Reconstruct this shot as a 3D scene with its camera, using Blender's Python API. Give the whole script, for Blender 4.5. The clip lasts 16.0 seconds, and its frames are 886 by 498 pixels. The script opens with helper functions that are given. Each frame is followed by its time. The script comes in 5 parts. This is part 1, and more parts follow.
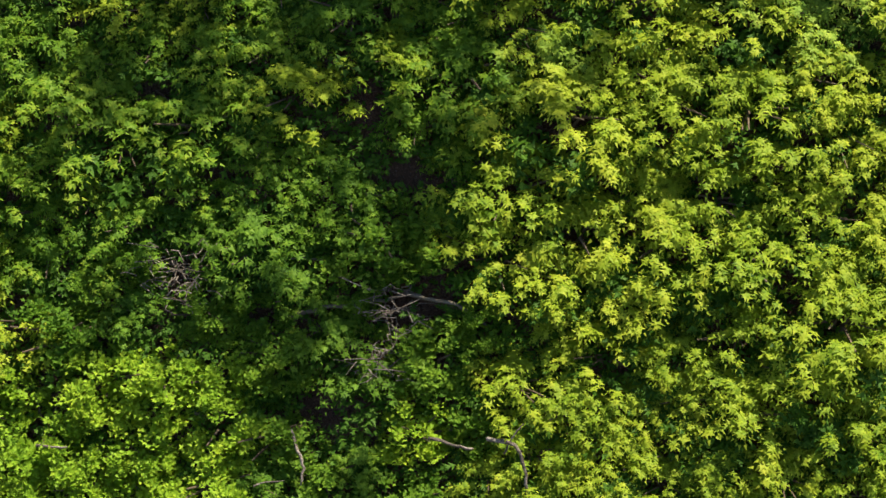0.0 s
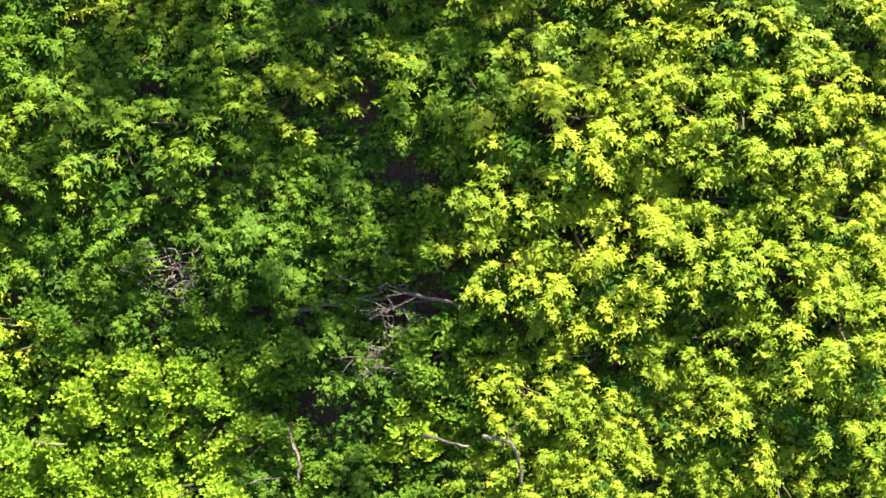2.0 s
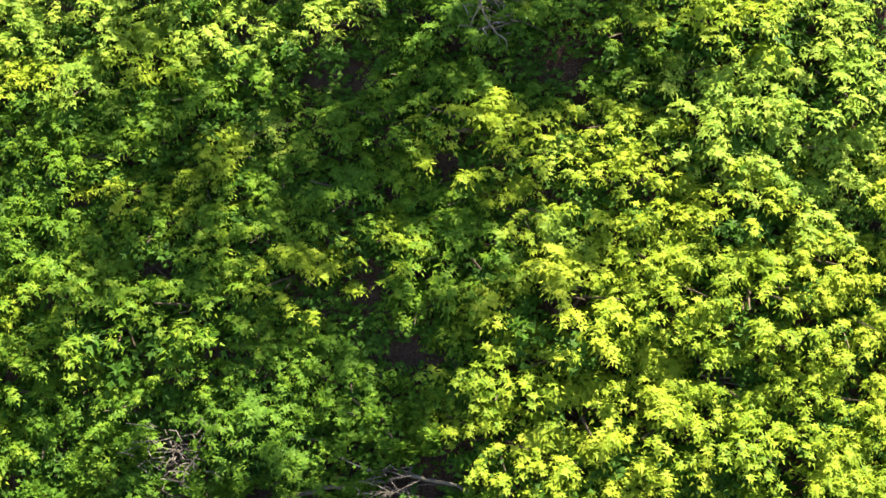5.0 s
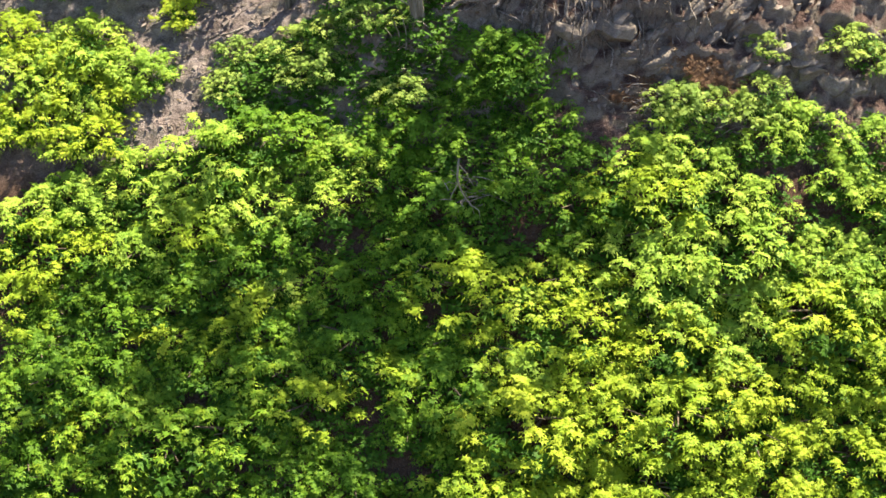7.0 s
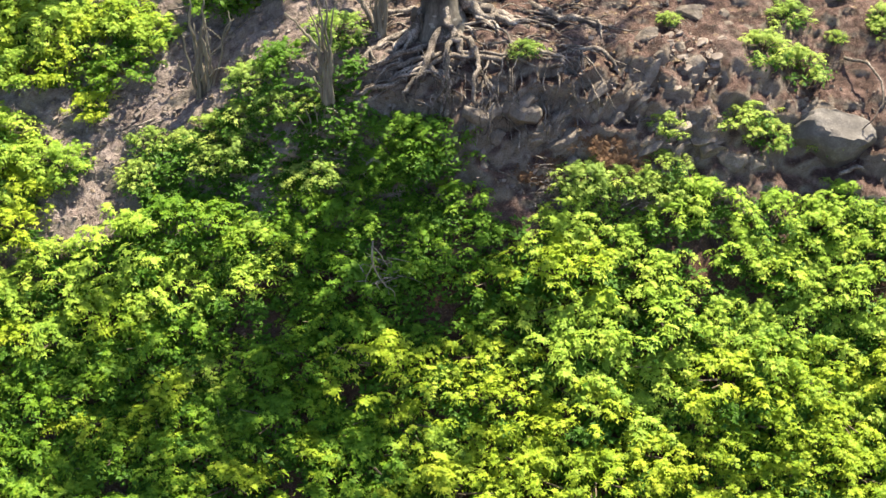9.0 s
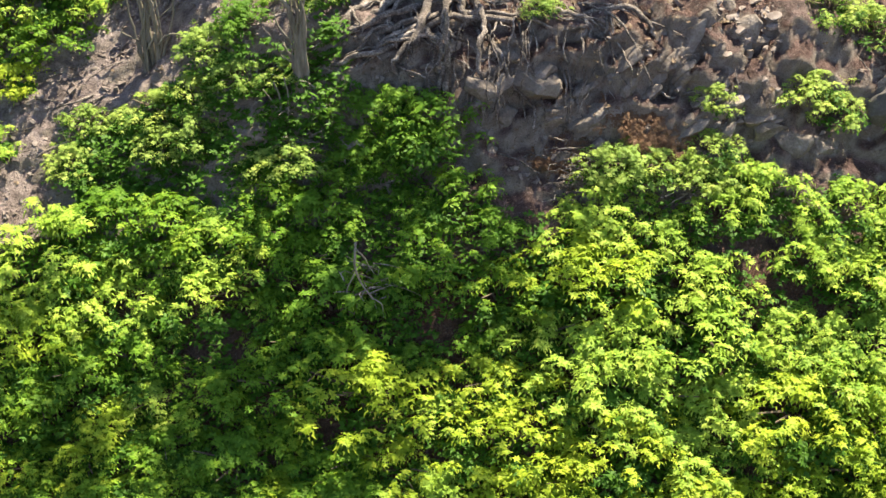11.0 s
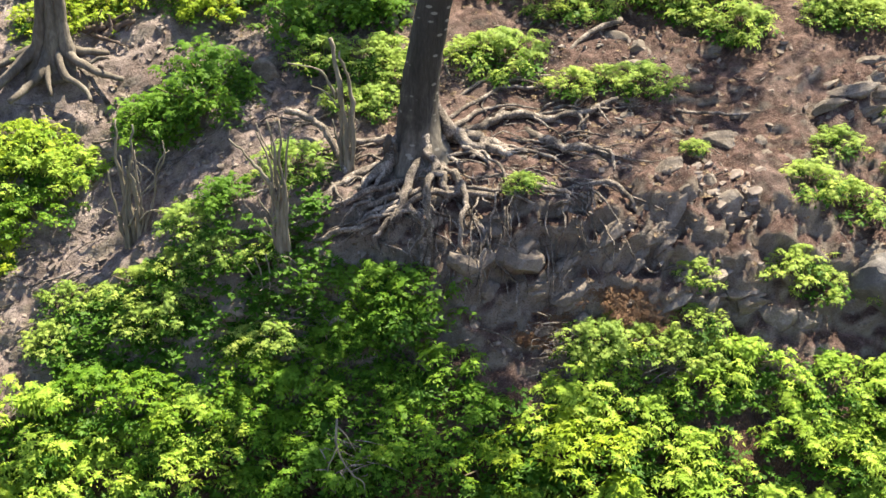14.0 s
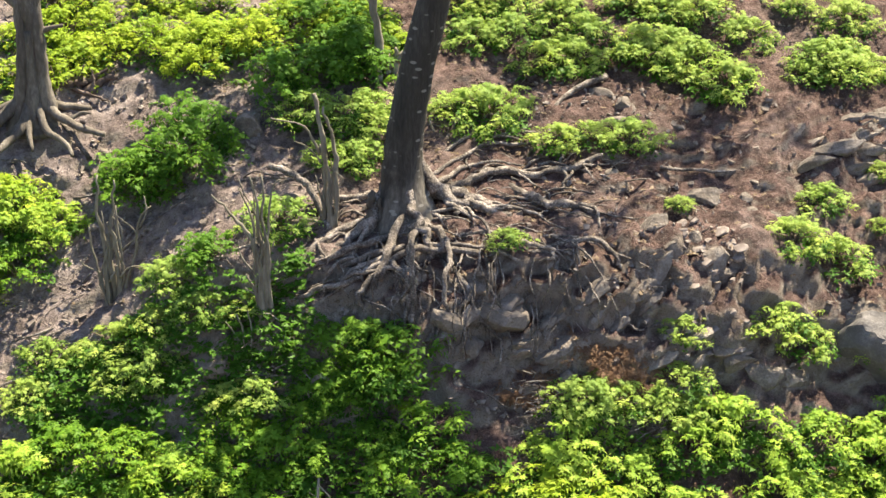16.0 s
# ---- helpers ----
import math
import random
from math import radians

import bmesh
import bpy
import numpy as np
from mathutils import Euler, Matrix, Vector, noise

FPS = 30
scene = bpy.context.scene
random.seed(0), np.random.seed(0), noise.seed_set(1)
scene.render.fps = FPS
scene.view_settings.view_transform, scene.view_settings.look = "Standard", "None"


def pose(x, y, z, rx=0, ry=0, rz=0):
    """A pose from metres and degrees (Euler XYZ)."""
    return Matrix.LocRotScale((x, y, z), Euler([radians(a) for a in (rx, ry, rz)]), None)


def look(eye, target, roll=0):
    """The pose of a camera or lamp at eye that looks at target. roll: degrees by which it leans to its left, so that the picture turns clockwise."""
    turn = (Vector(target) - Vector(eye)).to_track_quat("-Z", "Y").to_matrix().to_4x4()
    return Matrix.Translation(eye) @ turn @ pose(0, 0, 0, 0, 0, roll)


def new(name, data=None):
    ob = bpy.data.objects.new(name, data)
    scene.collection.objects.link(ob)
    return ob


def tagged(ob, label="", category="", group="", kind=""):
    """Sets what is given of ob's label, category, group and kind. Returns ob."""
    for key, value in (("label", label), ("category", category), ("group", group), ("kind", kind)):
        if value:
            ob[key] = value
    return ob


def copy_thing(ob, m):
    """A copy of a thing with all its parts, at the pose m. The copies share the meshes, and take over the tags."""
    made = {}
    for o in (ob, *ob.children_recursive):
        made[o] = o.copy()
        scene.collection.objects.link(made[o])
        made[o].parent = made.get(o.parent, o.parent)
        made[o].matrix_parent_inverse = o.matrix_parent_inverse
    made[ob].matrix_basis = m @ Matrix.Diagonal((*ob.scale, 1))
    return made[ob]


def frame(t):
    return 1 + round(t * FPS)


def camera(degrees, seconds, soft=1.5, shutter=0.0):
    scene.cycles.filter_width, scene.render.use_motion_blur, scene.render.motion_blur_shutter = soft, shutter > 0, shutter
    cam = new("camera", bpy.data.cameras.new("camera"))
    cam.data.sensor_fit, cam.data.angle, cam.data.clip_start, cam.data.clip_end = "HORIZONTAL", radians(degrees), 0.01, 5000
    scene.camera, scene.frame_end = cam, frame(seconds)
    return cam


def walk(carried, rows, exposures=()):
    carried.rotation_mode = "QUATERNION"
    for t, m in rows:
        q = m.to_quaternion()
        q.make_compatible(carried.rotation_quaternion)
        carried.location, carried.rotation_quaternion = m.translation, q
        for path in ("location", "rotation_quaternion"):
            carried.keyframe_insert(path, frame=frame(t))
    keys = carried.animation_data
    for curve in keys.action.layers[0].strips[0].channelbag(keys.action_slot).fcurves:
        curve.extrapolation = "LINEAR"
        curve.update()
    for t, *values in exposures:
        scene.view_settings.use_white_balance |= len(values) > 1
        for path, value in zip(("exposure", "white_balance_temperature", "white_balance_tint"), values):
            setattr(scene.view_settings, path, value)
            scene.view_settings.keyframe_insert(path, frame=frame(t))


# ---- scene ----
cam = camera(30, 16.0, soft=1.5)

PATH = [  # seconds, pan, tilt, roll in degrees, metres drawn back along the view
    (0.0, -6.223, -43.498, -0.155, 0.026),
    (0.5, -5.819, -43.479, 0.214, 0.004),
    (1.0, -5.626, -43.558, 0.344, 0.070),
    (1.5, -5.895, -43.662, 0.162, 0.096),
    (2.0, -6.035, -43.552, 0.015, 0.100),
    (2.5, -6.052, -43.465, 0.003, 0.054),
    (3.0, -6.429, -43.516, -0.235, 0.067),
    (3.5, -6.344, -43.261, -0.239, -0.049),
    (4.0, -6.248, -42.195, -0.137, -0.090),
    (4.5, -6.164, -39.970, -0.106, -0.025),
    (5.0, -6.232, -37.282, -0.120, -0.018),
    (5.2, -6.317, -36.371, -0.162, -0.014),
    (7.3, -4.982, -31.128, -0.322, 4.415),
    (7.5, -4.341, -30.709, -0.284, 4.434),
    (8.0, -2.975, -29.719, -0.034, 4.447),
    (8.5, -1.903, -28.696, 0.222, 4.457),
    (9.0, -1.286, -28.235, 0.379, 4.465),
    (9.2, -1.284, -28.230, 0.393, 4.464),
    (11.3, -1.241, -28.080, 0.170, 0.063),
    (11.5, -1.241, -27.779, 0.166, 0.087),
    (12.0, -1.080, -26.562, 0.234, 0.122),
    (12.5, -0.788, -25.238, 0.315, 0.119),
    (13.0, -0.752, -24.079, 0.267, 0.162),
    (13.5, -0.738, -23.038, 0.243, 0.190),
    (14.0, -0.586, -21.984, 0.261, 0.156),
    (14.5, -0.345, -20.861, 0.409, 0.142),
    (15.0, -0.146, -19.990, 0.482, 0.121),
    (15.5, -0.151, -20.006, 0.512, 0.105),
    (16.0, 0.000, -20.003, 0.597, -0.000),
]

HOVER = Vector((0.43, -18.5, 6.1))


def drone(pan, tilt, roll, back):
    """The pose of the hovering camera."""
    p, t = radians(pan), radians(tilt)
    way = Vector((math.sin(p) * math.cos(t), math.cos(p) * math.cos(t), math.sin(t)))
    eye = HOVER - way * back
    return look(eye, eye + way, roll)


EXPOSURES = [(0.0, 1.10), (0.4, 1.78), (1.0, 2.03), (16.0, 2.03)]
walk(cam, [(t, drone(a, b, c, d)) for t, a, b, c, d in PATH], EXPOSURES)

# ---- light ----
SUN_ELEVATION, SUN_AZIMUTH = 62.5, 42.0   # azimuth from +y towards +x
sun_way = Vector((math.sin(radians(SUN_AZIMUTH)) * math.cos(radians(SUN_ELEVATION)),
                  math.cos(radians(SUN_AZIMUTH)) * math.cos(radians(SUN_ELEVATION)), math.sin(radians(SUN_ELEVATION))))
world = bpy.data.worlds.new("sky")
scene.world = world
world.use_nodes = True
sky = world.node_tree.nodes.new("ShaderNodeTexSky")
sky.sky_type = 'NISHITA'
sky.sun_disc = False
sky.sun_elevation = radians(SUN_ELEVATION)
sky.sun_rotation = radians(SUN_AZIMUTH)
background = world.node_tree.nodes["Background"]
background.inputs["Strength"].default_value = 0.07
world.node_tree.links.new(sky.outputs["Color"], background.inputs["Color"])
sun_lamp = bpy.data.lights.new("sun", 'SUN')
sun_lamp.energy, sun_lamp.angle, sun_lamp.color = 5.0, radians(0.6), (1.0, 0.89, 0.66)
sun = new("sun", sun_lamp)
sun.matrix_world = look(sun_way * 60, (0, 0, 0))


# ---- materials ----
class Nodes:
    """A small builder of node materials."""

    def __init__(self, name):
        self.material = bpy.data.materials.new(name)
        self.material.use_nodes = True
        self.tree = self.material.node_tree
        self.tree.nodes.clear()
        self.out = self.add("ShaderNodeOutputMaterial")

    def add(self, kind, **values):
        node = self.tree.nodes.new(kind)
        for key, value in values.items():
            setattr(node, key, value)
        return node

    def link(self, a, b):
        self.tree.links.new(a, b)

    def coords(self):
        return self.add("ShaderNodeTexCoord").outputs["Object"]

    def noise(self, scale, detail=6.0, rough=0.6, where=None, distortion=0.0):
        n = self.add("ShaderNodeTexNoise")
        n.inputs["Scale"].default_value, n.inputs["Detail"].default_value = scale, detail
        n.inputs["Roughness"].default_value, n.inputs["Distortion"].default_value = rough, distortion
        self.link(where or self.coords(), n.inputs["Vector"])
        return n.outputs["Fac"]

    def ramp(self, value, *stops):
        r = self.add("ShaderNodeValToRGB")
        while len(r.color_ramp.elements) < len(stops):
            r.color_ramp.elements.new(0.5)
        for e, (at, colour) in zip(r.color_ramp.elements, stops):
            e.position, e.color = at, (*colour, 1) if len(colour) == 3 else colour
        self.link(value, r.inputs["Fac"])
        return r.outputs["Color"]

    def mix(self, a, b, fac, mode='MIX'):
        m = self.add("ShaderNodeMix", data_type='RGBA', blend_type=mode)
        for socket, value in ((m.inputs[6], a), (m.inputs[7], b), (m.inputs[0], fac)):
            if isinstance(value, (int, float)):
                socket.default_value = value
            elif isinstance(value, tuple):
                socket.default_value = (*value, 1)
            else:
                self.link(value, socket)
        return m.outputs[2]

    def maths(self, op, a, b=0.0, clamp=False):
        m = self.add("ShaderNodeMath", operation=op, use_clamp=clamp)
        for socket, value in zip(m.inputs, (a, b)):
            if isinstance(value, (int, float)):
                socket.default_value = value
            else:
                self.link(value, socket)
        return m.outputs[0]

    def bump(self, height, strength, distance):
        b = self.add("ShaderNodeBump")
        b.inputs["Strength"].default_value, b.inputs["Distance"].default_value = strength, distance
        self.link(height, b.inputs["Height"])
        return b.outputs["Normal"]

    def finish(self, colour, rough, normal=None):
        p = self.add("ShaderNodeBsdfPrincipled")
        if isinstance(colour, tuple):
            p.inputs["Base Color"].default_value = (*colour, 1)
        else:
            self.link(colour, p.inputs["Base Color"])
        if isinstance(rough, (int, float)):
            p.inputs["Roughness"].default_value = rough
        else:
            self.link(rough, p.inputs["Roughness"])
        p.inputs["Specular IOR Level"].default_value = 0.3
        if normal is not None:
            self.link(normal, p.inputs["Normal"])
        self.link(p.outputs[0], self.out.inputs["Surface"])
        return self.material


def leaf_material(name, dark, mid, light, glow, share=0.36):
    n = Nodes(name)
    island = n.add("ShaderNodeNewGeometry").outputs["Random Per Island"]
    bush = n.add("ShaderNodeObjectInfo").outputs["Random"]
    patch, tuft = n.noise(3.6, 2.0), n.noise(11.0, 2.0)
    mixed = n.maths('ADD', n.maths('ADD', n.maths('MULTIPLY', island, 0.16), n.maths('MULTIPLY', tuft, 0.34)),
                    n.maths('ADD', n.maths('MULTIPLY', bush, 0.12), n.maths('MULTIPLY', patch, 0.36)))
    base = n.ramp(mixed, (0.26, dark), (0.49, mid), (0.72, light))
    p = n.add("ShaderNodeBsdfPrincipled")
    p.inputs["Roughness"].default_value = 0.55
    p.inputs["Specular IOR Level"].default_value = 0.13
    n.link(base, p.inputs["Base Color"])
    t = n.add("ShaderNodeBsdfTranslucent")
    n.link(n.mix(base, glow, 0.5), t.inputs["Color"])
    m = n.add("ShaderNodeMixShader")
    m.inputs[0].default_value = share
    n.link(p.outputs[0], m.inputs[1])
    n.link(t.outputs[0], m.inputs[2])
    n.link(m.outputs[0], n.out.inputs["Surface"])
    return n.material


LEAF = leaf_material("leaf_yellow_green", (0.065, 0.16, 0.012), (0.26, 0.35, 0.026), (0.425, 0.455, 0.042), (0.495, 0.66, 0.035), 0.34)
# somewhat darker leaves, with dappled shade put into the green as well
LEAF_SHADED = leaf_material("leaf_mid_green", (0.035, 0.105, 0.009), (0.115, 0.222, 0.018), (0.30, 0.38, 0.032), (0.36, 0.56, 0.03), 0.34)
LEAF_FRESH = leaf_material("leaf_soft_green", (0.065, 0.165, 0.02), (0.255, 0.375, 0.045), (0.475, 0.535, 0.09), (0.45, 0.64, 0.07), 0.34)
LEAF_ROUND = leaf_material("leaf_fresh_green", (0.08, 0.19, 0.015), (0.235, 0.385, 0.03), (0.43, 0.54, 0.04), (0.46, 0.64, 0.03))
# deep bushes' own green; also stands in for shade on the hollow's small-leaved shrubs
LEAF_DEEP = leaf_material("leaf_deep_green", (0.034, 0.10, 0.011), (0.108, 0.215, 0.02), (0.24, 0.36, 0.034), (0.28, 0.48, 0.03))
# older leaves, with the shade of gaps and undersides put into their green
LEAF_DARKENED = leaf_material("leaf_older_green", (0.02, 0.06, 0.007), (0.045, 0.112, 0.010), (0.09, 0.185, 0.015), (0.10, 0.26, 0.015), 0.22)
LEAF_PALE = leaf_material("leaf_pale_green", (0.075, 0.165, 0.032), (0.25, 0.345, 0.07), (0.48, 0.525, 0.12), (0.52, 0.66, 0.105), 0.38)


def rough_material(name, stops, scale, rough=0.9, grain=40.0, depth=0.02, strength=0.8, stretch=(1, 1, 1)):
    n = Nodes(name)
    m = n.add("ShaderNodeMapping")
    m.inputs["Scale"].default_value = stretch
    n.link(n.coords(), m.inputs["Vector"])
    where = m.outputs["Vector"]
    large, fine = n.noise(scale, 5.0, 0.6, where), n.noise(grain, 4.0, 0.65, where)
    both = n.maths('ADD', n.maths('MULTIPLY', large, 0.62), n.maths('MULTIPLY', fine, 0.38))
    colour = n.ramp(both, *stops)
    return n.finish(colour, rough, n.bump(both, strength, depth))


def soil_material():
    """Reddish bare soil with grey stone scree and dry litter, bedrock where it is steep."""
    n = Nodes("hillside_soil")
    large, mid, fine = n.noise(0.7, 4.0), n.noise(5.0, 8.0, 0.72), n.noise(40.0, 5.0, 0.72)
    red = n.ramp(mid, (0.32, (0.021, 0.012, 0.0105)), (0.5, (0.082, 0.047, 0.040)), (0.68, (0.20, 0.128, 0.112)))
    grey = n.ramp(mid, (0.32, (0.075, 0.06, 0.056)), (0.5, (0.26, 0.213, 0.202)), (0.68, (0.46, 0.395, 0.375)))
    sep = n.add("ShaderNodeSeparateXYZ")
    n.link(n.coords(), sep.inputs[0])
    west = n.maths('MULTIPLY', n.maths('ADD', n.maths('MULTIPLY', sep.outputs["X"], -0.35), 0.1), 1.0, True)
    mask = n.maths('ADD', n.maths('MULTIPLY', west, 0.7), n.maths('MULTIPLY', n.maths('SUBTRACT', large, 0.5), 1.6), True)
    colour = n.mix(red, grey, mask)
    face = n.add("ShaderNodeSeparateXYZ")
    n.link(n.add("ShaderNodeNewGeometry").outputs["Normal"], face.inputs[0])
    steep = n.ramp(face.outputs["Z"], (0.45, (1, 1, 1)), (0.72, (0, 0, 0)))
    stone = n.ramp(n.noise(3.5, 9.0, 0.75, None, 1.2), (0.3, (0.125, 0.102, 0.082)), (0.5, (0.25, 0.21, 0.175)), (0.72, (0.39, 0.34, 0.295)))
    colour = n.mix(colour, stone, n.maths('MULTIPLY', steep, 0.85))
    litter = n.ramp(fine, (0.60, (0, 0, 0)), (0.68, (1, 1, 1)))
    colour = n.mix(colour, (0.26, 0.195, 0.145), n.maths('MULTIPLY', litter, 0.5))
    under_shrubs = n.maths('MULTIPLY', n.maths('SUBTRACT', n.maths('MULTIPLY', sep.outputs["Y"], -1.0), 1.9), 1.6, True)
    # humus below the carpet's edge, with shade between the shrubs put into its brown
    shaded_humus = n.ramp(fine, (0.35, (0.026, 0.012, 0.006)), (0.6, (0.095, 0.046, 0.026)), (0.75, (0.18, 0.10, 0.058)))
    colour = n.mix(colour, shaded_humus, n.maths('MULTIPLY', under_shrubs, 0.9))
    grit = n.ramp(n.noise(62.0, 3.0, 0.7), (0.36, (1, 1, 1)), (0.46, (0, 0, 0)))
    colour = n.mix(colour, (0.022, 0.016, 0.014), n.maths('MULTIPLY', grit, 0.6))
    pale_grit = n.ramp(n.noise(48.0, 3.0, 0.7, None, 0.6), (0.58, (0, 0, 0)), (0.66, (1, 1, 1)))
    colour = n.mix(colour, (0.27, 0.215, 0.19), n.maths('MULTIPLY', pale_grit, 0.45))
    v = n.add("ShaderNodeTexVoronoi", feature='DISTANCE_TO_EDGE')
    v.inputs["Scale"].default_value = 9.0
    n.link(n.coords(), v.inputs["Vector"])
    height = n.maths('ADD', n.maths('MULTIPLY', mid, 0.8), n.maths('ADD', n.maths('MULTIPLY', fine, 0.6), n.maths('MULTIPLY', v.outputs["Distance"], 0.4)))
    return n.finish(colour, 0.95, n.bump(height, 1.0, 0.055))


SOIL = soil_material()
BARK = rough_material("grey_brown_bark", ((0.3, (0.025, 0.021, 0.017)), (0.5, (0.065, 0.055, 0.045)), (0.7, (0.15, 0.13, 0.108))), 5.0, 0.85, 34.0, 0.02, 0.8, (1, 1, 0.25))
ROOT = rough_material("weathered_root_wood", ((0.36, (0.035, 0.028, 0.024)), (0.5, (0.135, 0.112, 0.097)), (0.64, (0.37, 0.32, 0.288))), 6.0, 0.85, 48.0, 0.045, 1.0)


def trunk_material():
    """Dark smooth bark with pale cross marks, lighter grey at the foot."""
    n = Nodes("trunk_bark")
    m = n.add("ShaderNodeMapping")
    m.inputs["Scale"].default_value = (1, 1, 0.22)
    n.link(n.coords(), m.inputs["Vector"])
    long, fine = n.noise(5.0, 6.0, 0.65, m.outputs["Vector"]), n.noise(34.0, 4.0, 0.6, m.outputs["Vector"])
    both = n.maths('ADD', n.maths('MULTIPLY', long, 0.65), n.maths('MULTIPLY', fine, 0.35))
    dark = n.ramp(both, (0.32, (0.016, 0.014, 0.012)), (0.5, (0.04, 0.035, 0.03)), (0.7, (0.095, 0.085, 0.073)))
    pale = n.ramp(both, (0.32, (0.07, 0.06, 0.05)), (0.5, (0.16, 0.14, 0.12)), (0.7, (0.29, 0.26, 0.225)))
    sep = n.add("ShaderNodeSeparateXYZ")
    n.link(n.coords(), sep.inputs[0])
    foot = n.maths('ADD', n.maths('MULTIPLY', n.maths('SUBTRACT', 0.55, sep.outputs["Z"]), 0.9), n.maths('MULTIPLY', n.maths('SUBTRACT', n.noise(2.6, 4.0), 0.5), 2.2), True)
    c = n.add("ShaderNodeMapping")
    c.inputs["Scale"].default_value = (5, 5, 11)
    n.link(n.coords(), c.inputs["Vector"])
    v = n.add("ShaderNodeTexVoronoi")
    v.inputs["Scale"].default_value = 1.0
    n.link(c.outputs["Vector"], v.inputs["Vector"])
    marks = n.ramp(v.outputs["Distance"], (0.16, (1, 1, 1)), (0.24, (0, 0, 0)))
    colour = n.mix(n.mix(dark, pale, foot), (0.30, 0.28, 0.25), n.maths('MULTIPLY', marks, 0.6))
    return n.finish(colour, 0.85, n.bump(both, 0.9, 0.025))


TRUNK = trunk_material()
STEM = rough_material("shrub_stem", ((0.3, (0.06, 0.045, 0.03)), (0.7, (0.16, 0.12, 0.085))), 8.0, 0.9, 40.0, 0.008)
ROCK = rough_material("weathered_hill_rock", ((0.28, (0.06, 0.048, 0.04)), (0.5, (0.16, 0.132, 0.112)), (0.75, (0.33, 0.285, 0.25))), 5.0, 0.9, 42.0, 0.045, 1.0)


# ---- builders ----
def mesh_object(name, verts, faces, material, smooth=False):
    me = bpy.data.meshes.new(name)
    me.from_pydata([tuple(v) for v in verts], [], [tuple(f) for f in faces])
    me.materials.append(material)
    if smooth:
        me.polygons.foreach_set("use_smooth", [True] * len(me.polygons))
    me.update()
    return new(name, me)


def under(ob, parent, label=""):
    ob.parent = parent
    return tagged(ob, label) if label else ob


def tube(points, radii, sides=8, wobble=0.0, rng=None, caps=True):
    """Verts and faces of a tapering limb along points."""
    pts = [Vector(p) for p in points]
    verts, faces = [], []
    side = Vector((1, 0, 0))
    for i, p in enumerate(pts):
        way = (pts[min(i + 1, len(pts) - 1)] - pts[max(i - 1, 0)]).normalized()
        side = side - way * side.dot(way)
        if side.length < 1e-3:
            side = way.orthogonal()
        side.normalize()
        up = way.cross(side)
        for k in range(sides):
            a = 2 * math.pi * k / sides
            r = radii[i] * (1 + (rng.uniform(-wobble, wobble) if rng else 0))
            verts.append(p + side * (math.cos(a) * r) + up * (math.sin(a) * r))
    for i in range(len(pts) - 1):
        for k in range(sides):
            a, b = i * sides + k, i * sides + (k + 1) % sides
            faces.append((a, b, b + sides, a + sides))
    if caps:
        faces.append(tuple(range(sides))[::-1])
        faces.append(tuple(range(len(verts) - sides, len(verts))))
    return verts, faces


def smooth_line(points, steps=5):
    """Catmull-Rom through the points."""
    p = [Vector(q) for q in points]
    p = [p[0] * 2 - p[1]] + p + [p[-1] * 2 - p[-2]]
    out = []
    for i in range(1, len(p) - 2):
        a, b, c, d = p[i - 1:i + 3]
        for k in range(steps):
            t = k / steps
            out.append(0.5 * (2 * b + (c - a) * t + (2 * a - 5 * b + 4 * c - d) * t ** 2 + (3 * b - a - 3 * c + d) * t ** 3))
    return out + [p[-2]]


def merge(*pieces):
    verts, faces = [], []
    for v, f in pieces:
        n = len(verts)
        verts.extend(v)
        faces.extend(tuple(i + n for i in q) for q in f)
    return verts, faces


# ---- the hillside ----
PROFILE_Y = (-30, -14, -8, -4.6, -1.42, -0.8, 0.6, 4, 9, 16, 40)
PROFILE_Z = (-21.87, -13.868, -8.468, -5.0, -1.82, -0.5, 0.05, 1.614, 3.964, 7.114, 14.314)
FLANK_Y = (-30, -14, -8, -4.6, 2.0, 4, 9, 16, 40)
FLANK_Z = (-21.87, -13.868, -8.468, -5.0, 0.7, 1.614, 3.964, 7.114, 14.314)


def ease(a):
    a = np.clip(a, 0, 1)
    return a * a * (3 - 2 * a)


def hill(x, y):
    """The smooth height of the hillside; x and y may be arrays."""
    x, y = np.asarray(x, float), np.asarray(y, float)
    steep = sum(np.interp(y + d, PROFILE_Y, PROFILE_Z) for d in (-.3, -.15, 0, .15, .3)) / 5
    flank = sum(np.interp(y + d, FLANK_Y, FLANK_Z) for d in (-.3, -.15, 0, .15, .3)) / 5
    w = np.maximum(ease((-x - 2.0) / 1.8), 0.6 * ease((x - 4.0) / 1.6))
    return steep * (1 - w) + flank * w


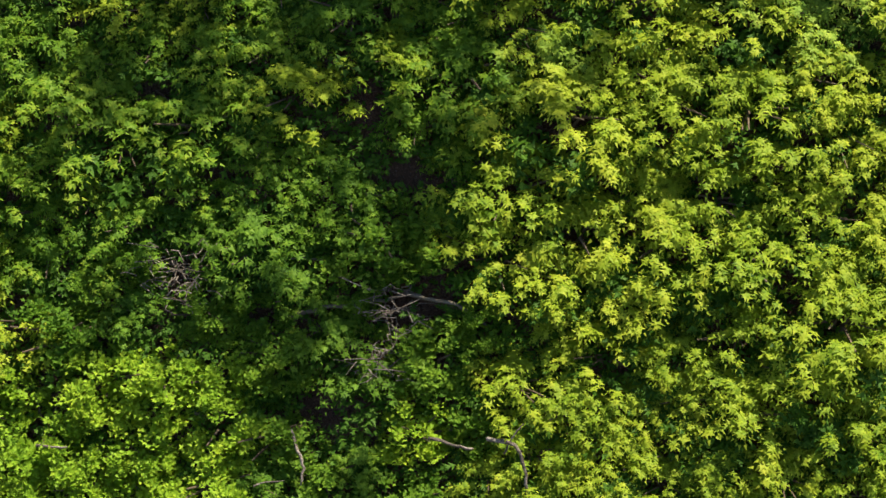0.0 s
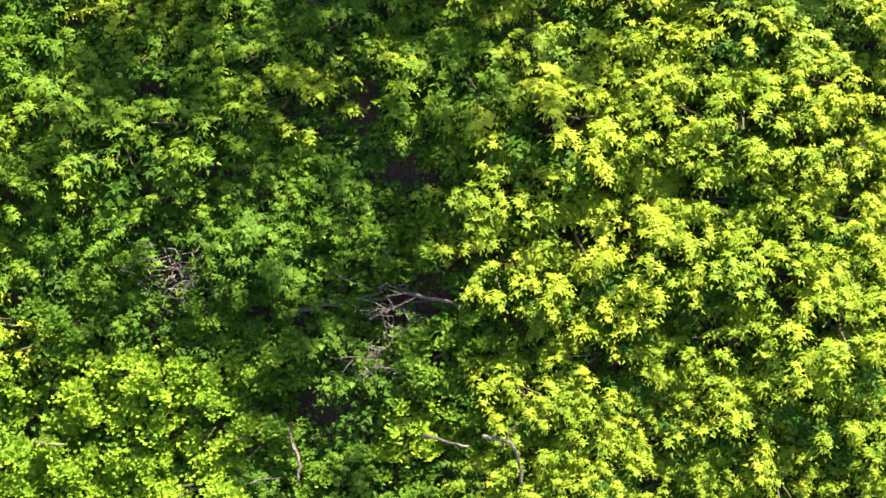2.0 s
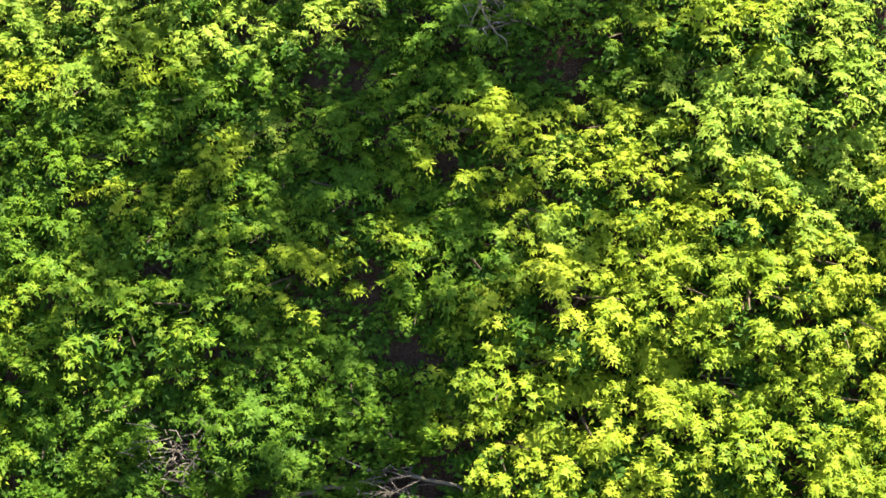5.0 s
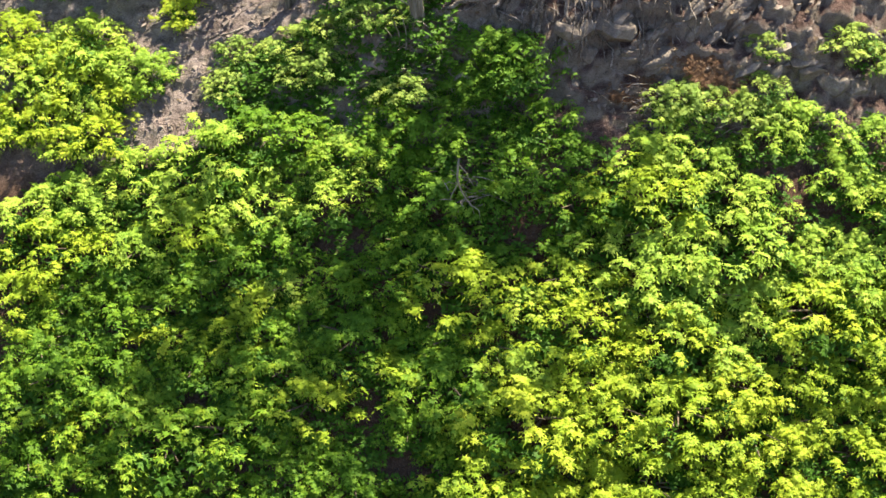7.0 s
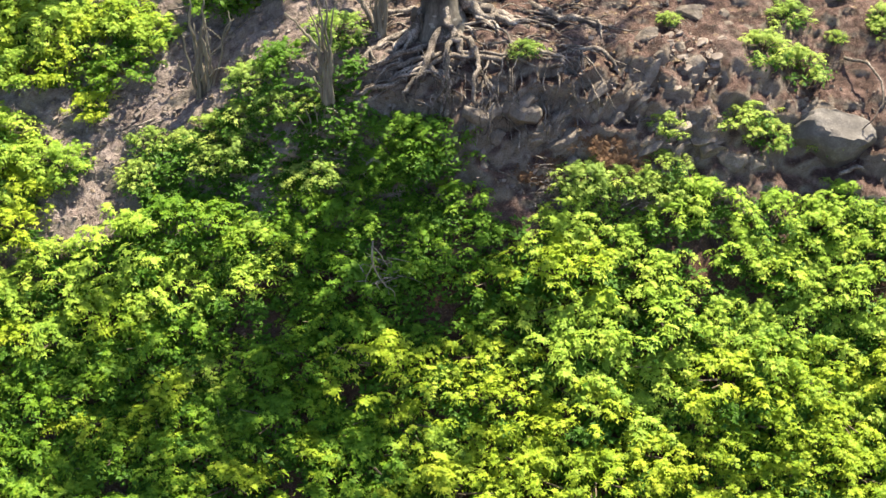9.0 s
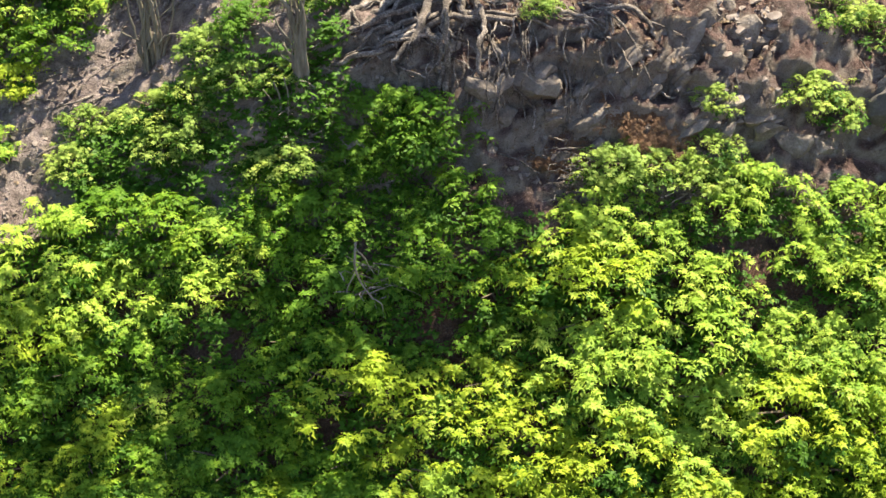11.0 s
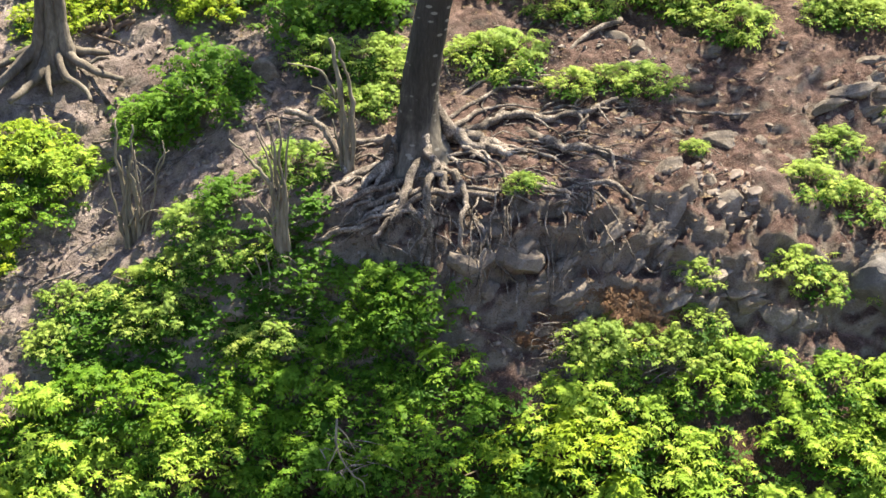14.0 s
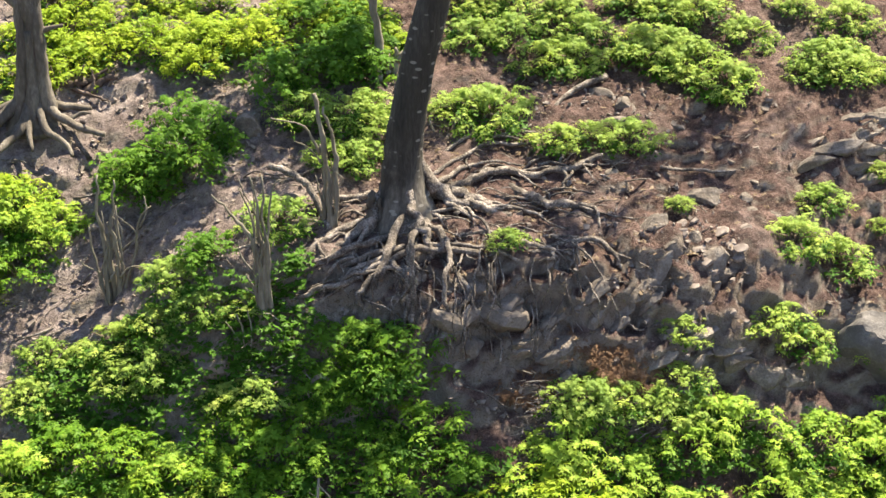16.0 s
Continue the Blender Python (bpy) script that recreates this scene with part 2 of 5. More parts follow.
def relief(x, y, z):
    """Lumps, ledges, clods and small hollows of the bare ground at the smooth height z."""
    p = Vector((x, y, z))
    a = noise.fractal(p * 0.9, 0.9, 2.0, 4)
    face = math.exp(-((y + 1.05) / 0.6) ** 2) * (1 if x > -2.2 else 0.35)
    crag = noise.ridged_multi_fractal(p * 1.5 + Vector((0, 0, 3.0)), 0.85, 2.1, 5, 0.9, 2.0) - 1.0
    ledge = math.exp(-((x - 2.3) / 1.7) ** 4) * math.exp(-((y + 0.75) / 0.75) ** 4) + math.exp(-((x - 5.2) / 0.9) ** 4) * math.exp(-((y - 1.0) / 0.8) ** 4)
    u = z * 2.4 - x * 1.0 + 1.2 * noise.noise(p * 1.1) + 0.5 * noise.noise(p * 3.1)
    w = z * 1.3 + x * 2.3 + 1.2 * noise.noise(p * 1.3 + Vector((9, 4, 2)))
    steps = (u - math.floor(u)) * 0.13 + (w - math.floor(w)) * 0.07
    clods = noise.noise(p * 4.3) * 0.045 + noise.noise(p * 9.0) * 0.034 + noise.noise(p * 19.0) * 0.018 + noise.noise(p * 33.0) * 0.009
    blocks = noise.cell(p * 4.2 + Vector((0.5, 0.5, 0.5)) * noise.noise(p * 2))
    path = math.exp(-((x - 3.7) / 1.4) ** 4) * math.exp(-((y - 1.0) / 1.5) ** 4)
    worn = noise.ridged_multi_fractal(Vector((x * 2.2, y * 3.6, 5.0)), 0.8, 2.1, 4, 0.9, 2.0) - 1.0
    along, across = 0.88 * x + 0.47 * y, 0.47 * x - 0.88 * y
    gully = ease((-x - 1.6) / 1.0) * (noise.noise(Vector((along * 0.9, across * 4.5, 1.0))) + 0.5 * noise.noise(Vector((along * 2.0, across * 9.0, 8.0))))
    return a * 0.07 + path * worn * 0.08 + float(gully) * 0.06 + face * (crag * 0.15 + blocks * 0.035) + ledge * steps + clods * (1 + 0.3 * face)


def slope_normal(x, y):
    e = 0.05
    gx = float(hill(x + e, y) - hill(x - e, y)) / (2 * e)
    gy = float(hill(x, y + e) - hill(x, y - e)) / (2 * e)
    return Vector((-gx, -gy, 1)).normalized()


def ground_at(x, y, lift=0.0):
    """The uneven ground over the plan place, lifted square to the slope."""
    near = -9 < x < 9 and -10 < y < 8
    z = float(hill(x, y))
    return Vector((x, y, z)) + slope_normal(x, y) * ((relief(x, y, z) if near else 0.0) + lift)


def spaced(lo, hi, fine, far):
    """Grid lines: even from lo to hi, then ever wider out to +-far."""
    line = list(np.arange(lo, hi + 1e-6, fine))
    for sign, start in ((1, hi), (-1, lo)):
        step, at = fine, start
        while abs(at) < far:
            step *= 1.3
            at += sign * step
            line.append(at)
    return sorted(line)


def build_ground():
    xs = spaced(-6.6, 6.8, 0.045, 700)
    ys = sorted([v for v in spaced(-8.6, -1.8, 0.1, 700) if v <= -1.8] + [v for v in spaced(-1.77, 4.4, 0.04, 700) if v > -1.79])
    verts = []
    ax = np.array(xs)
    for y in ys:
        base = hill(ax, np.full(len(xs), y))
        gx = (hill(ax + 0.05, np.full(len(xs), y)) - hill(ax - 0.05, np.full(len(xs), y))) / 0.1
        gy = (hill(ax, np.full(len(xs), y + 0.05)) - hill(ax, np.full(len(xs), y - 0.05))) / 0.1
        size = np.sqrt(1 + gx * gx + gy * gy)
        for x, z, p, q, l in zip(xs, base, gx, gy, size):
            fade = max(0.0, 1 - max(0, abs(x) - 7.5) / 6) * max(0.0, 1 - max(0, abs(y + 2) - 7.5) / 6)
            h = relief(x, y, z) * fade / l if fade else 0.0
            verts.append((x - p * h, y - q * h, z + h))
    w = len(xs)
    faces = [(j * w + i, j * w + i + 1, (j + 1) * w + i + 1, (j + 1) * w + i) for j in range(len(ys) - 1) for i in range(w - 1)]
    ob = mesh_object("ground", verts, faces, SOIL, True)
    return tagged(ob, "steep reddish bare soil hillside with scree and litter", "hillside", kind="structure")


build_ground()


# ---- shrubs ----
def leaves(sprays, pairs, size, width, rng, lift=0.12, twist=0.4):
    """Fronds: pointed leaflets in pairs along a midrib. sprays: base, way, up, length, droop."""
    base, way, up, length, droop = (np.array(a, float) for a in sprays)
    side = np.cross(way, up)
    side /= np.linalg.norm(side, axis=1, keepdims=True) + 1e-9
    up = np.cross(side, way)
    n = len(base)
    down = np.array([0, 0, -1.0])
    V = []
    for k in range(pairs * 2 + 1):
        end = k == pairs * 2
        s = 0.86 if end else 0.20 + 0.66 * (k // 2) / max(pairs - 1, 1)
        hand = 0.0 if end else (1.0 if k % 2 else -1.0)
        at = base + way * (length * s)[:, None] + down * (droop * s * s * length)[:, None]
        rib = way + down * (2 * droop * s)[:, None]
        rib /= np.linalg.norm(rib, axis=1, keepdims=True)
        ang = np.radians(rng.uniform(42, 66, n)) * hand
        d = rib * np.cos(ang)[:, None] + side * np.sin(ang)[:, None] + up * rng.uniform(-0.7 * twist, lift + 0.25 * twist, n)[:, None]
        d /= np.linalg.norm(d, axis=1, keepdims=True)
        l = (size * rng.uniform(0.75, 1.25, n) * (1.05 - 0.5 * abs(s - 0.45)))[:, None]
        w = l * width
        across = side if end else rib
        tilt = up * rng.uniform(-twist, twist, n)[:, None]
        V.append(np.stack([at - across * w - tilt * w, at + d * l, at + across * w + tilt * w], 1))
    V = np.concatenate(V, 0)
    return V.reshape(-1, 3), np.arange(len(V) * 3).reshape(-1, 3)


def fast_mesh(name, V, F, material):
    me = bpy.data.meshes.new(name)
    me.vertices.add(len(V))
    me.vertices.foreach_set("co", np.asarray(V, np.float32).ravel())
    me.loops.add(F.size)
    me.loops.foreach_set("vertex_index", np.asarray(F, np.int32).ravel())
    me.polygons.add(len(F))
    me.polygons.foreach_set("loop_start", np.arange(0, F.size, 3, dtype=np.int32))
    me.polygons.foreach_set("loop_total", np.full(len(F), 3, np.int32))
    me.materials.append(material)
    me.update()
    me.validate()
    return me


def dome_sprays(rng, nodes, r, h, length, axis_up, droop, fronds=4, open_=0.5):
    """Whorls of fronds on an uneven dome of radius r and height h."""
    pads = max(6, nodes // 4)
    u = rng.normal(0, 1, (pads, 3))
    u[:, 2] = np.abs(u[:, 2]) * 1.15 - 0.2
    u /= np.linalg.norm(u, axis=1, keepdims=True)
    lobes = rng.normal(0, 1, (9, 3))
    lobes[:, 2] = np.abs(lobes[:, 2])
    lobes /= np.linalg.norm(lobes, axis=1, keepdims=True)
    near = np.max(u @ lobes.T, axis=1)
    reach = (0.62 + 0.45 * np.clip((near - 0.65) / 0.35, 0, 1)) * rng.uniform(0.6, 1.0, pads) ** 0.4
    centre = u * reach[:, None] * np.array([r, r, h]) * 0.92
    # the whorls sit on flat tiers
    which = rng.integers(0, pads, nodes)
    u = u[which]
    turn, out = rng.uniform(0, 6.283, nodes), np.sqrt(rng.random(nodes)) * rng.uniform(0.05, 0.12, pads)[which] * min(1.0, r / 0.55)
    base = centre[which] + np.stack([np.cos(turn) * out, np.sin(turn) * out, rng.normal(0, 0.022, nodes) - 1.0 * out * out], 1)
    base[:, 2] = np.maximum(base[:, 2], 0.03)
    axis = u * (1 - axis_up) + np.array([0, 0, axis_up]) + rng.normal(0, 0.24, (nodes, 3))
    axis /= np.linalg.norm(axis, axis=1, keepdims=True)
    one = np.cross(axis, rng.normal(0, 1, (nodes, 3)))
    one /= np.linalg.norm(one, axis=1, keepdims=True)
    two = np.cross(axis, one)
    B, W, U, L, D = [], [], [], [], []
    turn = rng.uniform(0, 6.283, nodes)
    for k in range(fronds):
        a = turn + 6.283 * k / fronds + rng.normal(0, 0.25, nodes)
        way = one * np.cos(a)[:, None] + two * np.sin(a)[:, None] + axis * (open_ * rng.uniform(0.3, 1.5, nodes))[:, None]
        way /= np.linalg.norm(way, axis=1, keepdims=True)
        B.append(base)
        W.append(way)
        U.append(axis * 0.8 + np.array([0, 0, 0.5]))
        L.append(rng.uniform(0.7, 1.3, nodes) * length)
        D.append(rng.uniform(0.4, 1.4, nodes) * droop)
    return tuple(np.concatenate(q) for q in (B, W, U, L, D))


def tier_sprays(rng, plates, r, h, reach, rosettes, length, droop):
    """Leafy branch ends in stacked tiers round a low dome: each an arched pad of overlapping rosettes."""
    lobes = rng.uniform(0, 6.283, 5)
    B, W, U, L, D = [], [], [], [], []
    for k in range(plates):
        a = rng.uniform(0, 6.283)
        tier = (0.38, 0.58, 0.78, 0.92, 1.02)[k % 5]
        wide = math.sqrt(max(0.0, 1.08 - tier * tier))
        lobe = 0.8 + 0.3 * np.max(np.cos(a - lobes))
        q = wide * (rng.uniform(0.72, 1.0) if tier < 0.8 else rng.random() ** 0.6) * lobe
        out = np.array([math.cos(a), math.sin(a), 0.0])
        centre = out * (r * q) + np.array([0, 0, h * (tier + rng.normal(0, 0.06))])
        turn = a + rng.normal(0, 0.6)
        way = np.array([math.cos(turn), math.sin(turn), rng.uniform(-0.05, 0.25)])
        way /= np.linalg.norm(way)
        up = np.array([0, 0, 1.0]) + out * rng.uniform(-0.2, 0.3) + rng.normal(0, 0.12, 3)
        side = np.cross(way, up)
        side /= np.linalg.norm(side)
        up = np.cross(side, way)
        size = reach * rng.uniform(0.8, 1.5)
        for i in range(rosettes):
            s, w = (i + 0.5) / rosettes - 0.5 + rng.normal(0, 0.06), rng.normal(0, 0.13)
            base = centre + way * (s * size) + side * (w * size) - up * (size * (0.9 * s * s + 2.2 * w * w)) + up * rng.normal(0, 0.012)
            axis = up + way * (0.9 * s) + side * (1.6 * w) + rng.normal(0, 0.12, 3)
            axis /= np.linalg.norm(axis)
            start = rng.uniform(0, 6.283)
            for m in range(6):
                b = start + 1.047 * m + rng.normal(0, 0.2)
                d = way * math.cos(b) + side * math.sin(b)
                d = d - axis * d.dot(axis) + axis * rng.uniform(-0.15, 0.3)
                B.append(base)
                W.append(d / np.linalg.norm(d))
                U.append(axis)
                L.append(length * rng.uniform(0.7, 1.35))
                D.append(droop * rng.uniform(0.4, 1.6))
    return tuple(np.array(q) for q in (B, W, U, L, D))


def tiered_shrub(seed, r, h, plates, material, label, reach=0.25, rosettes=5, length=0.075, size=0.052, width=0.27, droop=0.6, name="shrub", group="shrubs on the hillside"):
    """A spreading shrub: bright young branch ends in tiers over older leaves, darkened for shade."""
    rng = np.random.default_rng(seed)
    ob = new(name)
    tagged(ob, label, "shrub", group)
    V, F = leaves(tier_sprays(rng, plates, r, h, reach, rosettes, length, droop), 1, size, width, rng, 0.02, 0.2)
    under(new("foliage", fast_mesh("foliage", V, F, material)), ob)
    # dark inner leaves also stand in for the shade below the tiers
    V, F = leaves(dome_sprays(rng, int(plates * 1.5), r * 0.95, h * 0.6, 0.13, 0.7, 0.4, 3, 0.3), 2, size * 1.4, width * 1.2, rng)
    under(new("lower_foliage", fast_mesh("lower_foliage", V, F, LEAF_DARKENED)), ob, "older inner leaves, shade of the gaps put into their deep green")
    under(branchwork(seed, r, h), ob)
    return ob


def branchwork(seed, r, h):
    pr = random.Random(seed)
    limbs = []
    for k in range(7):
        a = pr.uniform(0, 6.28)
        q = pr.uniform(0.35, 0.8)
        tip = Vector((math.cos(a) * r * q, math.sin(a) * r * q, h * pr.uniform(0.45, 0.8)))
        bend = Vector((tip.x * 0.35, tip.y * 0.35, tip.z * 0.6))
        limbs.append(tube([(0, 0, -0.12), bend, tip], [0.022, 0.015, 0.006], 4))
    v, f = merge(*limbs)
    return mesh_object("branchwork", v, f, STEM)


def shrub(seed, r, h, count, material, label, pairs=4, size=0.060, width=0.33, length=0.165, axis_up=0.78, droop=0.32, fronds=4, open_=0.24, name="shrub", category="shrub", group="shrubs on the hillside"):
    rng = np.random.default_rng(seed)
    ob = new(name)
    tagged(ob, label, category, group)
    V, F = leaves(dome_sprays(rng, count, r, h, length, axis_up, droop, fronds, open_), pairs, size, width, rng)
    # coarser leaves inside, low under the tiers
    inner = dome_sprays(rng, count // 3, r * 0.74, h * 0.66, length * 1.1, axis_up, droop, 3, open_)
    v, f = leaves(inner, 3, size * 1.3, width * 1.15, rng)
    V, F = np.concatenate([V, v]), np.concatenate([F, f + len(V)])
    foliage = new("foliage", fast_mesh("foliage", V, F, material))
    under(foliage, ob)
    under(branchwork(seed, r, h), ob)
    return ob


LABEL_A = "dense yellow-green shrub with layered compound leaves on the slope"
LABEL_B = "rounded fresh green shrub with small leaves on the slope"
kinds = [tiered_shrub(10 + k, 0.60 + 0.04 * k, 0.42 + 0.03 * k, 40 + 2 * k, LEAF, LABEL_A) for k in range(6)]
fresh_kinds = [tiered_shrub(30 + k, 0.58 + 0.05 * k, 0.44, 42, LEAF_FRESH, "fresh green spreading shrub with pale layered shoots", group="shrubs below the bank") for k in range(3)]
# the tiered shrubs again, in a green that carries the dappled shade
shaded_kinds = [tiered_shrub(20 + k, 0.60 + 0.05 * k, 0.44, 42, LEAF_SHADED, "spreading shrub with layered leaves, dappled shade put into darker green", group="shaded shrubs") for k in range(3)]
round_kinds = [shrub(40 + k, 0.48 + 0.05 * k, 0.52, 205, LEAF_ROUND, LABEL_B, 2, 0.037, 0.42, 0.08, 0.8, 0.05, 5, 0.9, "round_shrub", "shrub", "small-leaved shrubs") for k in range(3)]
# the round shrubs again, with the hollow's shade put into the leaf colour
round_shaded = [shrub(45 + k, 0.46 + 0.05 * k, 0.5, 205, LEAF_DEEP, "small-leaved shrub, shade of its hollow put into deeper leaf green", 2, 0.037, 0.42, 0.08, 0.8, 0.05, 5, 0.9, "round_shrub", "shrub", "small-leaved shrubs") for k in range(2)]
LABEL_C = "deep green leafy shrub below the exposed roots"
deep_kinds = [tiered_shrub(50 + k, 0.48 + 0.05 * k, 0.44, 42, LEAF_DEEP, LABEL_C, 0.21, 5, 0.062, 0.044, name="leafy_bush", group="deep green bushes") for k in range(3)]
low_kinds = [tiered_shrub(60 + k, 0.46, 0.34, 40, LEAF_PALE, "low yellow-green shrub on bare soil", 0.2, 5, 0.055, 0.039, name="low_shrub", group="low shrubs on bare soil") for k in range(4)]
yellow_kinds = [tiered_shrub(70 + k, 0.46, 0.34, 40, LEAF, "low bright yellow-green shrub high on the slope", 0.2, 5, 0.055, 0.039, name="low_shrub", group="yellow shrubs on the upper slope") for k in range(3)]
for k, ob in enumerate(kinds + yellow_kinds + fresh_kinds + shaded_kinds + round_kinds + round_shaded + deep_kinds + low_kinds):
    ob.matrix_basis = pose(0, 0, 0)
placed = set()


def put_shrub(ob, x, y, scale, lean, turn, sink=0.08):
    """The first call for a kind moves it, later calls copy it."""
    at = ground_at(x, y, -sink * scale)
    m = Matrix.Translation(at) @ pose(0, 0, 0, lean) @ pose(0, 0, 0, 0, 0, turn)
    if ob.name in placed:
        made = copy_thing(ob, m)
    else:
        placed.add(ob.name)
        made = ob
        made.matrix_basis = m
    made.scale = (scale, scale, scale)
    return made


# upper limit of the closed carpet of shrubs
EDGE_X = [-9.0, -4.53, -4.18, -3.64, -2.98, -2.45, -1.68, -1.24, -0.74, -0.1, 0.29, 0.39, 0.87, 1.38, 1.6, 2.15, 2.72, 2.96, 3.3, 3.74, 4.39, 5.51, 9.0]
EDGE_Y = [-2.69, -1.89, -1.68, -1.48, -1.47, -1.54, -1.61, -1.42, -1.16, -1.16, -1.32, -1.64, -1.79, -1.79, -1.59, -1.5, -1.58, -1.8, -1.4, -1.47, -1.4, -1.35, -1.35]
# small hollows in the carpet
HOLLOWS = [(-2.42, -1.5, 0.42), (-1.5, -1.42, 0.32), (1.33, -1.85, 0.3), (2.83, -1.55, 0.3), (2.85, -1.3, 0.3), (2.94, -1.67, 0.35), (3.70, -2.29, 0.28), (3.53, -2.78, 0.2), (-2.03, -3.05, 0.22), (0.2, -2.6, 0.25), (0.21, -2.95, 0.25),
           (-1.87, -4.6, 0.2), (-1.44, -5.18, 0.2), (-2.16, -6.98, 0.30), (-1.75, -7.16, 0.14), (-3.75, -5.99, 0.28), (-1.1, -6.1, 0.25), (-1.5, -6.43, 0.2)]


def carpet():
    rng = random.Random(5)
    taken = []
    tries = 0
    while tries < 9000 and len(taken) < 340:
        tries += 1
        x, y = rng.uniform(-6.9, 6.9), rng.uniform(-8.9, -1.3)
        s = rng.choice((0.75, 0.9, 1.0, 1.1, 1.3))
        below = np.interp(x, EDGE_X, EDGE_Y) - (0.22 if x < -2.6 else 0.05) * s - (0.12 if x > 0.3 else 0) - y
        if below < 0 or (below < 0.45 and 0.8 < x < 2.9 and noise.noise(Vector((x * 1.3, y * 1.3, 2.0))) < -0.08):
            continue
        if any(math.hypot(x - a, (y - b) * 1.3) < r * 0.6 + 0.28 * s for a, b, r in HOLLOWS):
            continue
        if any(math.hypot(x - a, (y - b) * 1.41) < 0.53 * 0.5 * (s + c) for a, b, c in taken):
            continue
        if y < -5.2 and not -6.9 < x < 5.0:
            continue
        taken.append((x, y, s))
        lower_left = y < -6.65 + rng.uniform(-0.2, 0.2) and x < -2.3 + rng.uniform(-0.3, 0.3)
        # part of the hollow's shade is carried by the darker leaf colour chosen here
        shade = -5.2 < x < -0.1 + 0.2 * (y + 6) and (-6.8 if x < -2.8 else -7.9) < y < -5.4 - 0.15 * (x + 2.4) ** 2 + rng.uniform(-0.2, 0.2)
        # on the left, dappled shade is partly in these shrubs' leaf colour
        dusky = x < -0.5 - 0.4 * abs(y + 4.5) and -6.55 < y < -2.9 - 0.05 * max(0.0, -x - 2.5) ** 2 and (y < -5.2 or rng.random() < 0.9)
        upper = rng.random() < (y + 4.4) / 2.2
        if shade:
            choice, s = deep_kinds[:1] + round_shaded * 2 + round_kinds[:1], s * 1.12
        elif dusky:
            choice = shaded_kinds
        elif lower_left:
            choice, s = round_kinds, s * 1.25
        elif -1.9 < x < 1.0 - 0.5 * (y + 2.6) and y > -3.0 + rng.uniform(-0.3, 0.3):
            choice = deep_kinds * 2 + shaded_kinds if y > -2.2 else deep_kinds[:2] + shaded_kinds
        elif upper:
            choice = fresh_kinds * 2 + shaded_kinds if x < -1 else fresh_kinds
        else:
            choice = kinds
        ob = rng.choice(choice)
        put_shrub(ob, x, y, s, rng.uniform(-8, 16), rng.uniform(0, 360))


carpet()


def undergrowth():
    """Low leafy shoots between and under the shrubs of the carpet."""
    rng = np.random.default_rng(15)
    base, way = [], []
    while len(base) < 18000:
        x, y = rng.uniform(-6.9, 6.9), rng.uniform(-8.9, -0.7)
        if y > np.interp(x, EDGE_X, EDGE_Y) + (0.7 if -4.3 < x < -1.0 else -0.15) or any(math.hypot(x - a, (y - b) * 1.3) < r * 0.7 for a, b, r in HOLLOWS):
            continue
        p, a = ground_at(x, y, rng.uniform(0.02, 0.16)), rng.uniform(0, 6.283)
        for k in range(3):
            base.append(p)
            way.append((math.cos(a + 2.1 * k), math.sin(a + 2.1 * k) - 0.25, rng.uniform(0.1, 0.9)))
    for k in range(420):
        x = rng.uniform(-4.3, -1.1)
        p, a = ground_at(x, np.interp(x, EDGE_X, EDGE_Y) + rng.uniform(-0.1, 0.75), rng.uniform(0.02, 0.12)), rng.uniform(0, 6.283)
        for j in range(3):
            base.append(p)
            way.append((math.cos(a + 2.1 * j), math.sin(a + 2.1 * j) - 0.25, rng.uniform(0.1, 0.9)))
    n = len(base)
    way = np.array(way)
    way /= np.linalg.norm(way, axis=1, keepdims=True)
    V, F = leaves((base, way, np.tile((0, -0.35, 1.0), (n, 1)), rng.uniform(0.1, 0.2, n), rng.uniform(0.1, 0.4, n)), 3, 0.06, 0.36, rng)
    # the dark green of these shoots includes the shade under the shrubs
    ob = new("undergrowth", fast_mesh("undergrowth", V, F, LEAF_DARKENED))
    tagged(ob, "low shoots between the shrubs, shade of the gaps put into their green", "undergrowth", kind="stuff")


undergrowth()

# loose patches of shrubs on the bare upper slope: middle and half sizes
PATCHES_LEFT = [
    (-3.57, 2.82, 1.41, 0.31), (-1.29, 3.30, 1.06, 0.24), (-5.00, 1.80, 0.29, 0.12),
    (-0.89, 1.53, 0.74, 0.25), (-0.92, 0.85, 0.66, 0.18), (0.74, 1.62, 0.57, 0.31), (1.12, 3.15, 0.83, 0.35), (1.89, 2.71, 0.56, 0.20),
    (3.35, 2.80, 0.82, 0.34), (4.09, 2.20, 0.55, 0.21), (-4.94, 2.27, 0.43, 0.28), (-5.30, 2.93, 0.30, 0.27), (-4.49, 2.58, 0.51, 0.24),
    (-4.37, 3.17, 0.90, 0.28), (-2.32, 2.97, 0.90, 0.28), (-0.52, 2.95, 0.45, 0.34), (-2.77, 2.42, 0.66, 0.26), (-0.53, 1.39, 0.35, 0.25),
    (-3.69, 3.63, 1.45, 0.16), (-1.02, 3.72, 0.77, 0.15), (0.90, 3.75, 0.77, 0.14), (2.05, 3.58, 0.46, 0.16), (3.14, 3.84, 0.54, 0.12),
]
